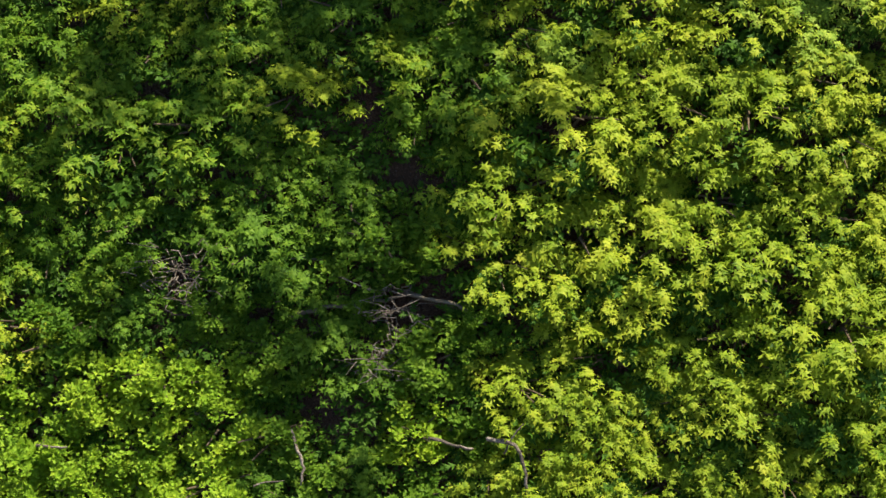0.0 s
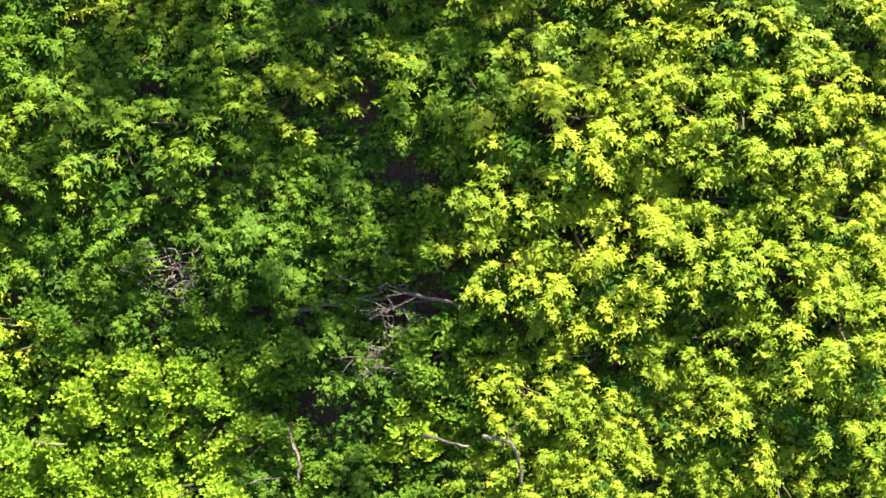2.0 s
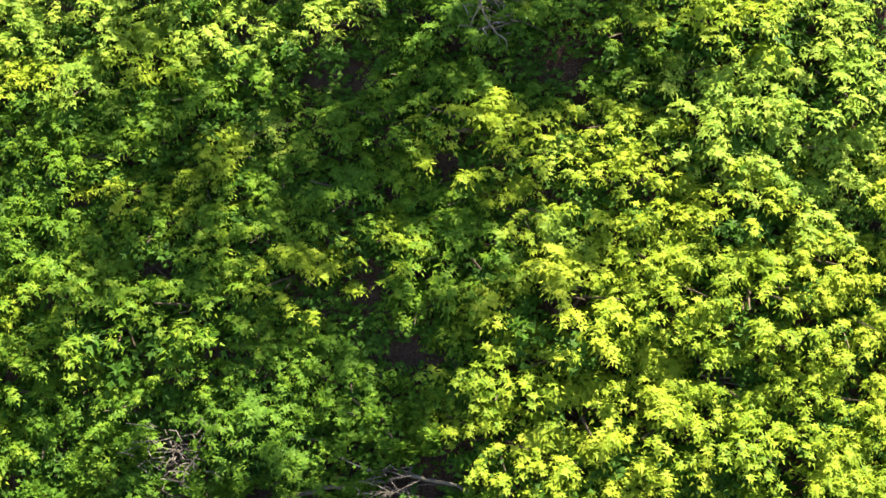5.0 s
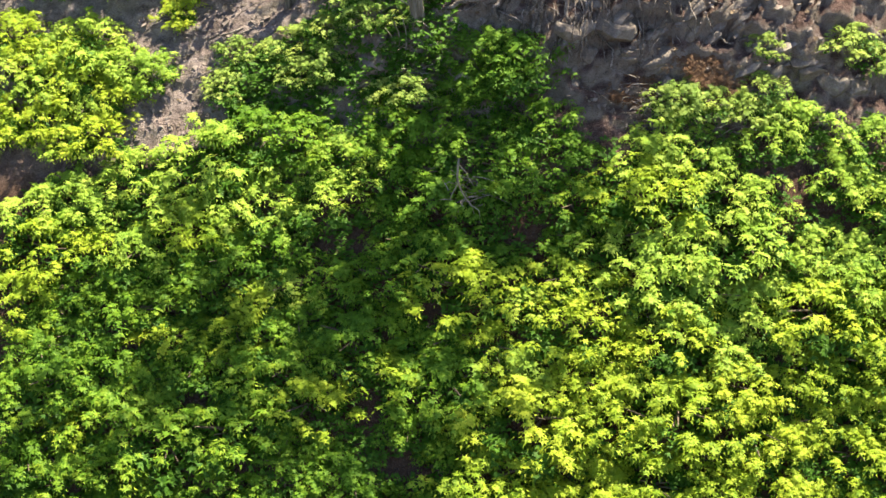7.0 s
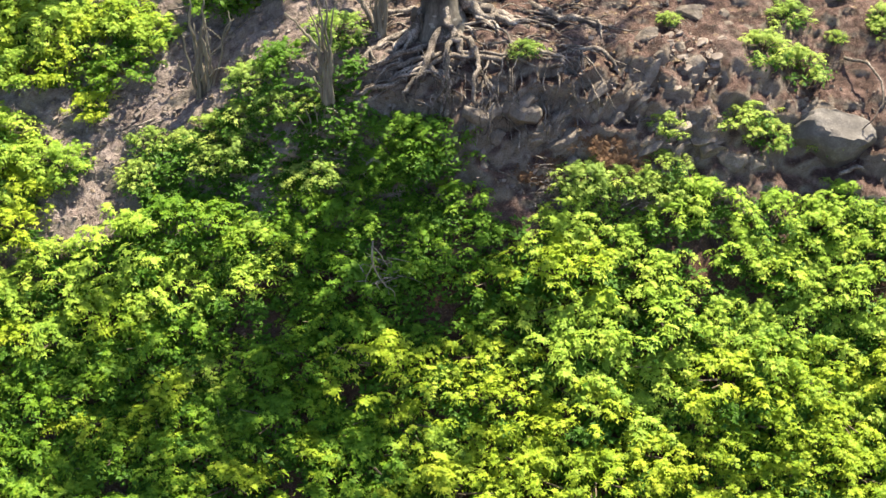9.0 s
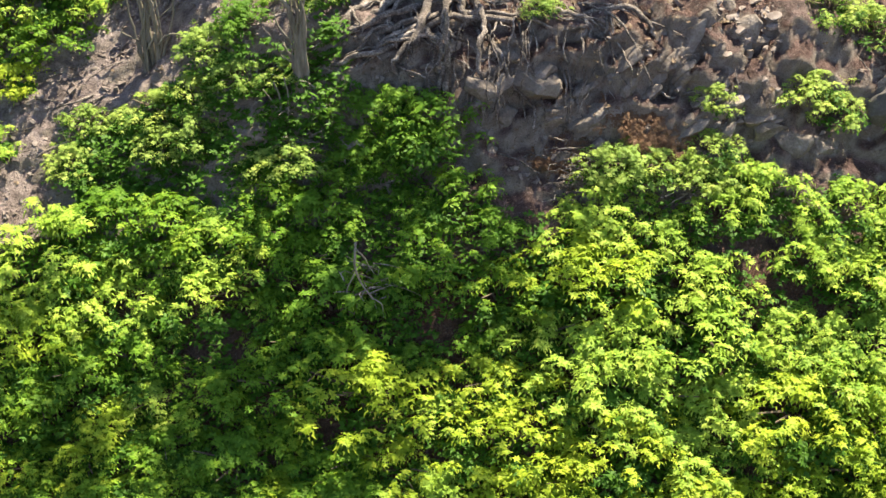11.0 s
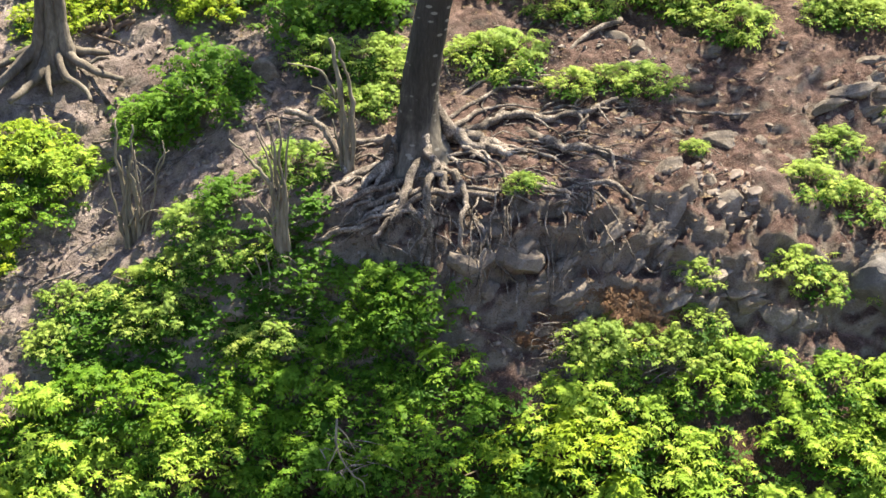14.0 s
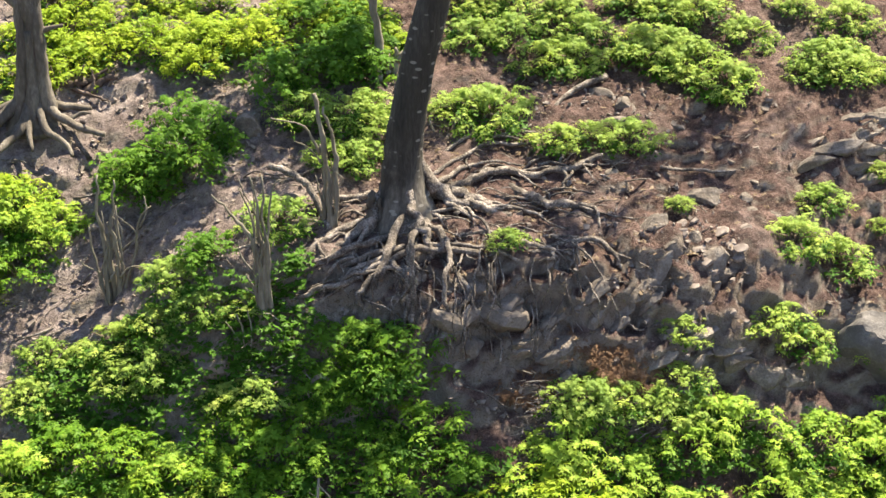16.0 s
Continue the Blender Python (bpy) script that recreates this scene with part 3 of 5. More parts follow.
PATCHES_RIGHT = [
    (5.01, 3.73, 0.39, 0.12), (5.53, 2.56, 0.66, 0.40), (5.85, 3.46, 0.53, 0.18), (1.86, 1.14, 0.48, 0.20), (2.30, 1.20, 0.50, 0.16), (2.80, 1.21, 0.36, 0.13),
    (1.19, -0.53, 0.25, 0.12), (3.21, 0.04, 0.20, 0.12), (5.02, 0.54, 0.38, 0.12), (4.79, -0.23, 0.63, 0.23), (5.77, 1.03, 0.21, 0.12),
    (5.64, 0.31, 0.21, 0.13), (4.48, -1.09, 0.62, 0.12), (3.21, -1.13, 0.26, 0.12), (3.25, -1.42, 0.42, 0.2), (3.05, -1.62, 0.4, 0.16), (2.21, -1.56, 0.57, 0.12), (3.58, 3.59, 0.69, 0.18),
    (2.40, 3.10, 0.38, 0.21), (4.51, 3.16, 0.45, 0.17),
]
PATCHES_FRONT = [
    (-1.58, -0.29, 0.40, 0.21), (-2.40, -0.65, 0.61, 0.13), (-2.17, -1.03, 0.69, 0.12), (-2.91, -0.93, 0.52, 0.12), (-3.73, -0.87, 0.79, 0.14),
    (-4.26, -1.25, 0.52, 0.17), (-0.74, -1.24, 0.58, 0.12), (-0.16, -1.39, 0.51, 0.13), (-0.92, -1.55, 0.51, 0.12), (-3.08, -1.24, 0.56, 0.12),
    (-1.87, -1.56, 0.58, 0.12),
]
PATCHES_GULLY = [
    (-6.85, -1.85, 1.16, 0.30), (-6.13, -1.5, 0.6, 0.26), (-6.43, -1.18, 1.30, 0.34), (-6.95, -0.85, 1.09, 0.24),
    (-5.60, 0.55, 1.50, 0.34), (-4.55, 0.58, 0.66, 0.28), (-6.30, 0.02, 0.90, 0.24), (-5.10, -0.42, 0.45, 0.15), (-6.6, 0.95, 1.0, 0.3),
]
PATCHES_EAST = [(5.43, -1.05, 0.33, 0.12), (6.07, -1.69, 0.24, 0.15), (6.38, 0.48, 0.25, 0.31)]
PATCHES_DEEP = [
    (-2.88, 0.96, 0.80, 0.29), (-3.30, 0.91, 0.40, 0.17), (-2.71, 1.28, 0.40, 0.24), (-1.58, 2.13, 0.58, 0.33), (-1.23, 2.31, 0.87, 0.46),
    (-0.66, 2.69, 0.59, 0.41), (-1.06, 3.22, 0.75, 0.28),
]


# bare spots with stones or dead wood
CLEAR = [(-2.42, -1.5, 0.42), (-1.5, -1.42, 0.32), (-4.2, 2.05, 0.62), (-3.1, -0.75, 0.36), (-1.4, -0.1, 0.3)]


def patches(areas, seed, choice, grow=1.0, apart=0.42):
    """Fills each oval with shrubs that just overlap."""
    rng = random.Random(seed)
    for x, y, a, b in areas:
        b = max(b, 0.16)
        s = grow * min(0.95, max(0.5, min(a, 2.2 * b) / 0.42))
        inside = []
        for k in range(90):
            t, q = rng.uniform(0, 6.283), math.sqrt(rng.random())
            px, py = x + max(a - 0.28 * s, 0.02) * q * math.cos(t), y + max(b - 0.15 * s, 0.02) * q * math.sin(t)
            if any(math.hypot(px - u, (py - v) * 1.3) < 0.7 * w for u, v, w in CLEAR):
                continue
            if all(math.hypot(px - u, (py - v) * 1.3) > apart * s for u, v in inside):
                inside.append((px, py))
                put_shrub(rng.choice(choice), px, py, s * rng.uniform(0.8, 1.2), rng.uniform(-4, 16), rng.uniform(0, 360), 0.04)


patches([q for q in PATCHES_LEFT if q[1] > 1.9 and q[0] < 0.2], 1, yellow_kinds, 1.1, 0.36)
patches([q for q in PATCHES_LEFT if q[1] <= 1.9 or q[0] >= 0.2], 7, low_kinds, 1.1, 0.34)
patches(PATCHES_DEEP, 6, deep_kinds, 1.2)
patches(PATCHES_RIGHT, 2, low_kinds, 1.0, 0.36)
patches([q for q in PATCHES_FRONT if q[0] < -1.1], 3, low_kinds * 2 + deep_kinds[:1])
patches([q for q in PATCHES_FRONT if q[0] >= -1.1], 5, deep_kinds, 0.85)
patches(PATCHES_GULLY, 4, fresh_kinds + kinds[:2], 0.9, 0.4)
patches(PATCHES_EAST, 8, low_kinds)
patches([(-4.85, -0.08, 0.62, 0.24)], 9, shaded_kinds, 0.85)


# ---- the large tree ----
# plan spots to be shaded, and how far sunward the unseen boughs are hung
CROWN_SHADE = [(0.2, -2.5, 10.2), (0.9, -2.5, 10.2), (-0.6, -2.9, 10.9), (0.5, -2.7, 10.5), (-0.3, -2.5, 10.5), (-3.7, -4.2, 12.4), (-1.2, -4.9, 12.5), (-5.0, -4.8, 12.9), (-6.2, -5.2, 13.2),
               (-1.0, -5.9, 13.3), (-4.2, -5.6, 13.5), (-5.5, -5.8, 13.8), (-3.2, -6.1, 13.8), (-2.3, -6.4, 14.0), (-1.1, -6.6, 14.0), (-2.0, -7.2, 14.8),
               (2.1, -0.5, 8.6), (2.9, 1.7, 8.0), (3.7, 1.9, 7.9), (5.0, 2.0, 7.9), (1.9, 2.4, 7.6), (-1.2, 2.6, 7.7), (-2.2, -5.6, 13.4)]


def large_tree():
    rng = random.Random(3)
    ob = new("tree")
    tagged(ob, "tall grey-barked tree with a leaning trunk above exposed roots", "tree")
    line = smooth_line([(-0.02, 0.05, -0.35), (-0.05, 0.05, 0.1), (-0.03, 0.05, 0.7), (0.12, 0.05, 1.6), (0.36, 0.05, 2.6), (0.62, 0.0, 3.8), (0.8, -0.2, 5.0), (0.95, -0.5, 6.2)], 6)
    widths = np.interp(np.linspace(0, 1, len(line)), [0, .09, .17, .28, .48, .7, 1], [.46, .34, .255, .222, .195, .165, .08])
    v, f = tube(line, widths, 20, 0.05, rng)
    under(mesh_object("trunk", v, f, TRUNK, True), ob)
    heads = []
    for k, (x, y, far) in enumerate(CROWN_SHADE):
        start, end = line[-2 - (k % 9)], ground_at(x, y) + sun_way * far
        v, f = tube(smooth_line([start, start.lerp(end, 0.5) + Vector((0, 0, 0.3)), end], 4), np.linspace(0.06, 0.02, 9), 7)
        under(mesh_object("limb", v, f, BARK, True), ob)
        heads.append(end)
    r = np.random.default_rng(8)
    V, F = [], []
    n = 0
    for c in heads:
        sp = dome_sprays(r, 15, 1.2, 0.6, 0.24, 0.5, 0.3, 4)
        sp = (sp[0] + np.array(c), *sp[1:])
        v, f = leaves(sp, 4, 0.085, 0.36, r)
        V.append(v)
        F.append(f + n)
        n += len(v)
    crown = new("crown", fast_mesh("crown", np.concatenate(V), np.concatenate(F), LEAF_DARKENED))
    under(crown, ob)
    return ob


tree = large_tree()

# ---- roots of the large tree: points in plan with their lift, then the two radii ----
ROOTS_A = [
    ([(0.33, 0.33, 0.10), (0.63, 0.26, 0.06), (0.95, 0.07, 0.03), (1.23, -0.02, 0.00)], 0.130, 0.050),
    ([(0.53, 0.47, 0.03), (0.87, 0.59, 0.05), (1.25, 0.70, 0.05), (1.77, 0.70, 0.06), (2.33, 0.93, 0.12)], 0.070, 0.045),
    ([(1.25, 0.53, 0.00), (1.48, 0.34, 0.06), (1.62, 0.08, 0.07), (1.95, 0.05, 0.06), (2.43, -0.06, 0.00)], 0.070, 0.050),
    ([(2.07, 0.06, 0.05), (2.21, -0.04, 0.05), (2.23, -0.30, 0.00)], 0.035, 0.020),
    ([(1.38, -0.54, 0.02), (1.61, -0.60, 0.05), (1.74, -0.77, 0.05), (1.80, -0.92, 0.02)], 0.045, 0.030),
    ([(1.74, -0.54, 0.00), (2.10, -0.50, 0.03), (2.39, -0.65, 0.04), (2.50, -0.73, 0.00)], 0.050, 0.030),
    ([(0.36, 0.67, 0.02), (0.81, 1.03, 0.04), (1.44, 1.19, 0.04), (1.76, 1.35, 0.00)], 0.037, 0.019),
    ([(0.74, 0.80, 0.02), (1.15, 0.87, 0.03), (1.58, 0.81, 0.00)], 0.025, 0.012),
    ([(0.46, 1.04, 0.00), (0.74, 1.29, 0.04), (1.23, 1.35, 0.04), (1.67, 1.63, 0.02)], 0.031, 0.019),
    ([(0.39, 0.47, 0.06), (0.74, 0.76, 0.03), (1.09, 1.01, 0.00)], 0.050, 0.025),
    ([(0.67, 1.25, 0.02), (1.02, 1.53, 0.03), (1.45, 1.70, 0.00)], 0.022, 0.012),
    ([(1.55, 0.29, 0.00), (1.89, 0.40, 0.03), (2.29, 0.31, 0.00)], 0.019, 0.012),
    ([(2.32, 0.69, 0.00), (2.64, 0.51, 0.03), (2.92, 0.59, 0.00)], 0.019, 0.012),
]
ROOTS_B = [
    ([(0.15, -0.02, 0.10), (-0.02, -0.15, 0.12), (-0.17, -0.62, 0.10), (-0.32, -0.83, 0.05)], 0.070, 0.060),
    ([(0.17, -0.16, 0.08), (0.47, -0.55, 0.08), (0.57, -0.72, 0.02)], 0.050, 0.040),
    ([(0.76, -0.64, 0.02), (0.47, -0.62, 0.08), (0.02, -0.66, 0.10), (-0.44, -0.78, 0.08), (-0.85, -0.90, 0.05), (-1.40, -0.97, 0.03)], 0.050, 0.040),
    ([(-0.18, -0.71, 0.10), (-0.37, -0.82, 0.12), (-0.49, -0.96, 0.08), (-0.41, -1.06, 0.02)], 0.060, 0.030),
    ([(-0.18, -0.69, 0.10), (-0.01, -0.85, 0.10), (0.14, -1.06, 0.03)], 0.045, 0.030),
    ([(-0.25, -0.56, 0.06), (-0.63, -0.69, 0.05), (-1.05, -0.76, 0.00)], 0.060, 0.030),
    ([(-0.24, -0.41, 0.06), (-0.77, -0.64, 0.06), (-1.16, -0.81, 0.00)], 0.060, 0.030),
    ([(-0.40, -0.08, 0.06), (-0.76, -0.24, 0.04), (-1.03, -0.51, 0.04), (-1.18, -0.69, 0.00)], 0.070, 0.030),
    ([(-0.48, 0.27, 0.05), (-0.75, 0.21, 0.04), (-1.08, 0.14, 0.00)], 0.060, 0.030),
    ([(0.60, -0.12, 0.04), (0.75, -0.06, 0.08), (0.90, -0.34, 0.05), (1.00, -0.55, 0.00)], 0.030, 0.020),
    ([(0.20, -0.11, 0.06), (0.53, -0.05, 0.05), (0.86, -0.20, 0.00)], 0.030, 0.020),
    ([(-0.12, -0.56, 0.04), (-0.50, -0.73, 0.06), (-0.76, -0.86, 0.05), (-1.01, -0.93, 0.00)], 0.050, 0.030),
    ([(0.02, -0.77, 0.08), (-0.24, -0.76, 0.08), (-0.69, -0.85, 0.05), (-1.01, -1.00, 0.00)], 0.040, 0.020),
]
ROOTS_C = [
    ([(-0.02, 0.50, 0.78), (0.14, 0.28, 0.42), (0.42, 0.12, 0.18), (0.80, 0.04, 0.07), (1.20, -0.10, 0.02)], 0.150, 0.045),
    ([(-0.04, 0.48, 0.74), (-0.20, 0.18, 0.36), (-0.42, -0.18, 0.13), (-0.72, -0.46, 0.05), (-1.05, -0.70, 0.01)], 0.140, 0.040),
    ([(-0.03, 0.46, 0.70), (0.00, 0.10, 0.36), (0.12, -0.26, 0.13), (0.26, -0.54, 0.08), (0.36, -0.82, 0.04)], 0.120, 0.040),
    ([(0.20, -0.30, 0.10), (0.05, -0.62, 0.20), (0.10, -0.86, 0.22), (0.02, -1.12, 0.04)], 0.060, 0.035),
    ([(0.40, -0.42, 0.08), (0.52, -0.70, 0.18), (0.44, -0.95, 0.16), (0.60, -1.22, 0.03)], 0.050, 0.028),
    ([(0.34, -0.55, 0.05), (0.80, -0.60, 0.05), (1.19, -0.69, 0.04), (1.41, -0.71, 0.00)], 0.035, 0.020),
    ([(-0.51, -0.66, 0.05), (-0.76, -0.72, 0.05), (-0.95, -0.89, 0.02)], 0.040, 0.020),
    ([(0.54, -0.76, 0.04), (0.71, -0.92, 0.10), (0.62, -1.06, 0.10), (0.47, -1.18, 0.06)], 0.050, 0.020),
    ([(0.75, -0.92, 0.10), (0.86, -1.06, 0.10), (1.07, -1.18, 0.08), (1.11, -1.31, 0.02)], 0.030, 0.018),
    ([(0.72, -1.04, 0.10), (0.66, -1.17, 0.08), (0.71, -1.29, 0.02)], 0.025, 0.015),
    ([(0.54, -1.05, 0.08), (0.35, -1.17, 0.08), (0.31, -1.29, 0.02)], 0.025, 0.015),
    ([(1.44, -0.96, 0.06), (1.49, -1.11, 0.06), (1.44, -1.20, 0.02)], 0.018, 0.012),
    ([(1.77, -0.98, 0.05), (1.60, -1.13, 0.05), (1.65, -1.23, 0.02)], 0.014, 0.010),
    ([(0.93, -0.72, 0.05), (1.00, -0.96, 0.08), (1.16, -1.10, 0.05)], 0.020, 0.012),
    ([(0.13, 0.28, 0.12), (0.14, 0.06, 0.10), (0.10, -0.21, 0.04)], 0.160, 0.090),
    ([(-0.21, 0.32, 0.12), (-0.35, -0.03, 0.10), (-0.52, -0.41, 0.03)], 0.140, 0.060),
    ([(-0.04, 0.08, 0.12), (-0.05, -0.21, 0.08), (-0.12, -0.50, 0.03)], 0.130, 0.070),
]


def limb_on_ground(name, points, r0, r1, material, rng, sides=9):
    way = [ground_at(x, y, lift) for x, y, lift in points]
    way[0] += (way[0] - way[1]) * 0.25 - Vector((0, 0, 0.6 * r0))
    way[-1] -= Vector((0, 0, 1.2 * r1))
    line = smooth_line(way, 6)
    n = len(line)
    bumps = [Vector((rng.gauss(0, 1), rng.gauss(0, 1), rng.gauss(0, 0.6))) for _ in line]
    off = Vector((rng.uniform(0, 50), rng.uniform(0, 50), 0))
    line = [p + b * (0.22 * r0) + noise.noise_vector(p * 3.2 + off) * (0.05 + 0.4 * r1) * min(1.0, 3.0 * i / n) for i, (p, b) in enumerate(zip(line, bumps))]
    radii = [0.84 * (r0 + (r1 - r0) * (i / (n - 1)) ** 0.7) * rng.uniform(0.9, 1.1) for i in range(n)]
    radii[-1] *= 0.5
    v, f = tube(line, radii, sides, 0.13, rng)
    return mesh_object(name, v, f, material, True)


def build_roots():
    rng = random.Random(21)
    for points, r0, r1 in ROOTS_A + ROOTS_B + ROOTS_C:
        under(limb_on_ground("root", points, r0, r1, ROOT, rng), tree)
        # a thinner side root leaves each larger one
        if r0 > 0.035:
            a, b = points[len(points) // 2], points[-1]
            side = rng.choice((-1, 1)) * rng.uniform(0.12, 0.3)
            mid = (0.5 * (a[0] + b[0]) + side, 0.5 * (a[1] + b[1]) - 0.03, 0.03)
            end = (b[0] + 1.7 * side, b[1] - rng.uniform(0.0, 0.12), 0.0)
            under(limb_on_ground("root", [a, mid, end], r0 * 0.4, r0 * 0.15, ROOT, rng, 6), tree)


build_roots()


def fine_roots():
    """Thin roots that wander over the bank below the trunk."""
    rng = random.Random(22)
    for k in range(90):
        x, y = rng.uniform(-1.3, 2.0), rng.uniform(-0.8, 0.35) if k % 3 else rng.uniform(0.3, 1.4)
        away = math.atan2(y - 0.6, x) + rng.gauss(0, 0.35)
        points = []
        for i in range(5):
            points.append((x, y, rng.uniform(0.01, 0.06) * (1 if 0 < i < 4 else 0)))
            away += rng.gauss(0, 0.45)
            step = rng.uniform(0.12, 0.24) * (0.6 if y < -0.7 else 1)
            x, y = x + math.cos(away) * step, y + math.sin(away) * step * 0.7
        r = rng.uniform(0.012, 0.034)
        under(limb_on_ground("root", points, r, r * 0.4, ROOT, rng, 6), tree)


fine_roots()


def bank_roots():
    """Thin roots that hang down the rock face under the trunk."""
    rng = random.Random(24)
    for k in range(24):
        x, y = rng.uniform(-0.3, 2.1), rng.uniform(-0.8, -0.55)
        drift = rng.gauss(0, 0.05)
        points = []
        for i in range(6):
            points.append((x, y, rng.uniform(0.04, 0.12) if 0 < i < 5 else 0.0))
            x, y = x + drift + rng.gauss(0, 0.06), y - rng.uniform(0.06, 0.16)
        r = rng.uniform(0.007, 0.02)
        under(limb_on_ground("root", points, r, r * 0.45, ROOT, rng, 6), tree)


bank_roots()


def gully_roots():
    """Bleached thin roots and dry runners down the bare gully."""
    rng = random.Random(23)
    for k in range(34):
        u = rng.random()
        x, y = -5.6 + 4.0 * u + rng.gauss(0, 0.25), -1.1 + 2.1 * u + rng.gauss(0, 0.3)
        points = []
        for i in range(4):
            points.append((x, y, 0.0 if i in (0, 3) else rng.uniform(0.005, 0.04)))
            x, y = x - rng.uniform(0.12, 0.3), y - rng.uniform(0.02, 0.16)
        r = rng.uniform(0.008, 0.022)
        ob = limb_on_ground("dry_root", points, r, r * 0.5, ROOT, rng, 5)
        tagged(ob, "thin bleached root creeping over the gully soil", "root", "roots in the gully")


gully_roots()


# ---- rocks: plan place, half width, half depth, half height, lean, sharpness ----
ROCKS_A = [
    (1.11, -1.07, 0.32, 0.26, 0.28, 0, 0.50),
    (0.48, -1.09, 0.24, 0.20, 0.23, 0, 0.50),
    (0.81, -1.23, 0.23, 0.16, 0.17, 0, 0.50),
    (1.38, -1.21, 0.23, 0.19, 0.19, 0, 0.50),
    (-1.99, 1.56, 0.19, 0.15, 0.22, 0, 0.35),
    (-2.56, -1.16, 0.41, 0.23, 0.27, 0, 0.45),
    (-2.20, -1.32, 0.30, 0.18, 0.21, 0, 0.45),
    (-2.02, -1.36, 0.22, 0.12, 0.14, 0, 0.45),
    (-3.47, -1.30, 0.27, 0.18, 0.22, 0, 0.45),
    (-3.30, -1.28, 0.16, 0.12, 0.14, 0, 0.45),
    (-1.34, 0.17, 0.20, 0.13, 0.14, 0, 0.35),
    (-1.19, -0.20, 0.20, 0.10, 0.11, 0, 0.35),
    (-3.03, -0.59, 0.16, 0.13, 0.15, 0, 0.35),
    (-3.16, -0.60, 0.13, 0.08, 0.08, 0, 0.35),
    (3.57, 0.29, 0.26, 0.17, 0.18, 0, 0.50),
    (2.91, -0.23, 0.23, 0.17, 0.17, 0, 0.50),
    (3.71, -0.76, 0.17, 0.09, 0.09, 0, 0.50),
    (2.72, 1.91, 0.17, 0.13, 0.13, 0, 0.50),
    (2.59, 1.66, 0.20, 0.12, 0.13, 0, 0.50),
    (2.41, 2.12, 0.20, 0.11, 0.12, 0, 0.50),
]
ROCKS_B = [
    (2.09, -0.89, 0.22, 0.18, 0.29, -30, 0.60),
    (2.68, -0.76, 0.30, 0.24, 0.26, -30, 0.60),
    (3.13, -0.69, 0.33, 0.26, 0.28, -30, 0.60),
    (3.44, -0.50, 0.26, 0.21, 0.24, -30, 0.60),
    (2.41, -1.02, 0.26, 0.15, 0.16, -30, 0.60),
    (2.99, -0.90, 0.23, 0.16, 0.17, -30, 0.60),
    (5.49, 1.46, 0.44, 0.14, 0.15, -18, 0.55),
    (5.24, 1.23, 0.40, 0.12, 0.13, -18, 0.55),
    (5.67, 1.29, 0.36, 0.13, 0.13, -18, 0.55),
    (4.99, 0.99, 0.29, 0.11, 0.11, -18, 0.55),
    (5.42, 1.03, 0.36, 0.12, 0.13, -18, 0.55),
    (5.87, 1.63, 0.30, 0.13, 0.13, -18, 0.55),
    (5.68, 0.93, 0.29, 0.12, 0.13, -18, 0.55),
    (5.33, -0.72, 0.38, 0.30, 0.42, -8, 0.45),
    (5.47, -0.93, 0.27, 0.22, 0.27, -8, 0.45),
    (3.82, -1.30, 0.29, 0.19, 0.20, -8, 0.45),
    (4.07, -1.36, 0.26, 0.18, 0.18, -8, 0.45),
    (4.40, -1.35, 0.26, 0.14, 0.14, -8, 0.45),
    (3.69, -1.22, 0.20, 0.11, 0.12, -8, 0.45),
    (3.98, -1.20, 0.17, 0.09, 0.09, -8, 0.45),
]


def rock(x, y, a, b, c, lean, sharp, rng, label, group, sink=0.1):
    bm = bmesh.new()
    bmesh.ops.create_icosphere(bm, subdivisions=4 if max(a, c) > 0.2 else 3 if max(a, c) > 0.07 else 2, radius=1.0)
    cuts = []
    for _ in range(15):
        d = Vector((rng.gauss(0, 1), rng.gauss(0, 1), rng.gauss(0, 1))).normalized()
        cuts.append((d, rng.uniform(1 - sharp, 0.95)))
    off = Vector((rng.uniform(0, 99), rng.uniform(0, 99), 0))
    for v in bm.verts:
        p = v.co.copy()
        for d, q in cuts:
            over = p.dot(d) - q
            if over > 0:
                p -= d * over
        p *= 1 + 0.07 * noise.fractal(p * 2.6 + off, 0.6, 2.0, 5) + 0.05 * abs(noise.noise(p * 1.7 + off))
        v.co = Vector((p.x * a, p.y * b, p.z * c))
    me = bpy.data.meshes.new("rock")
    bm.to_mesh(me)
    bm.free()
    me.materials.append(ROCK)
    me.polygons.foreach_set("use_smooth", [True] * len(me.polygons))
    me.set_sharp_from_angle(angle=radians(28))
    ob = new("rock", me)
    ob.matrix_basis = Matrix.Translation(ground_at(x, y, -c * sink)) @ pose(0, 0, 0, 22, lean, rng.uniform(-15, 15))
    return tagged(ob, label, "rock", group)


GREY = rough_material("smooth_grey_rock", ((0.28, (0.05, 0.045, 0.043)), (0.5, (0.10, 0.09, 0.088)), (0.75, (0.21, 0.195, 0.19))), 4.0, 0.8, 34.0, 0.03, 0.9)
PALE = rough_material("pale_stone", ((0.3, (0.11, 0.085, 0.07)), (0.5, (0.21, 0.17, 0.15)), (0.72, (0.34, 0.295, 0.265))), 4.0, 0.9, 20.0, 0.02)


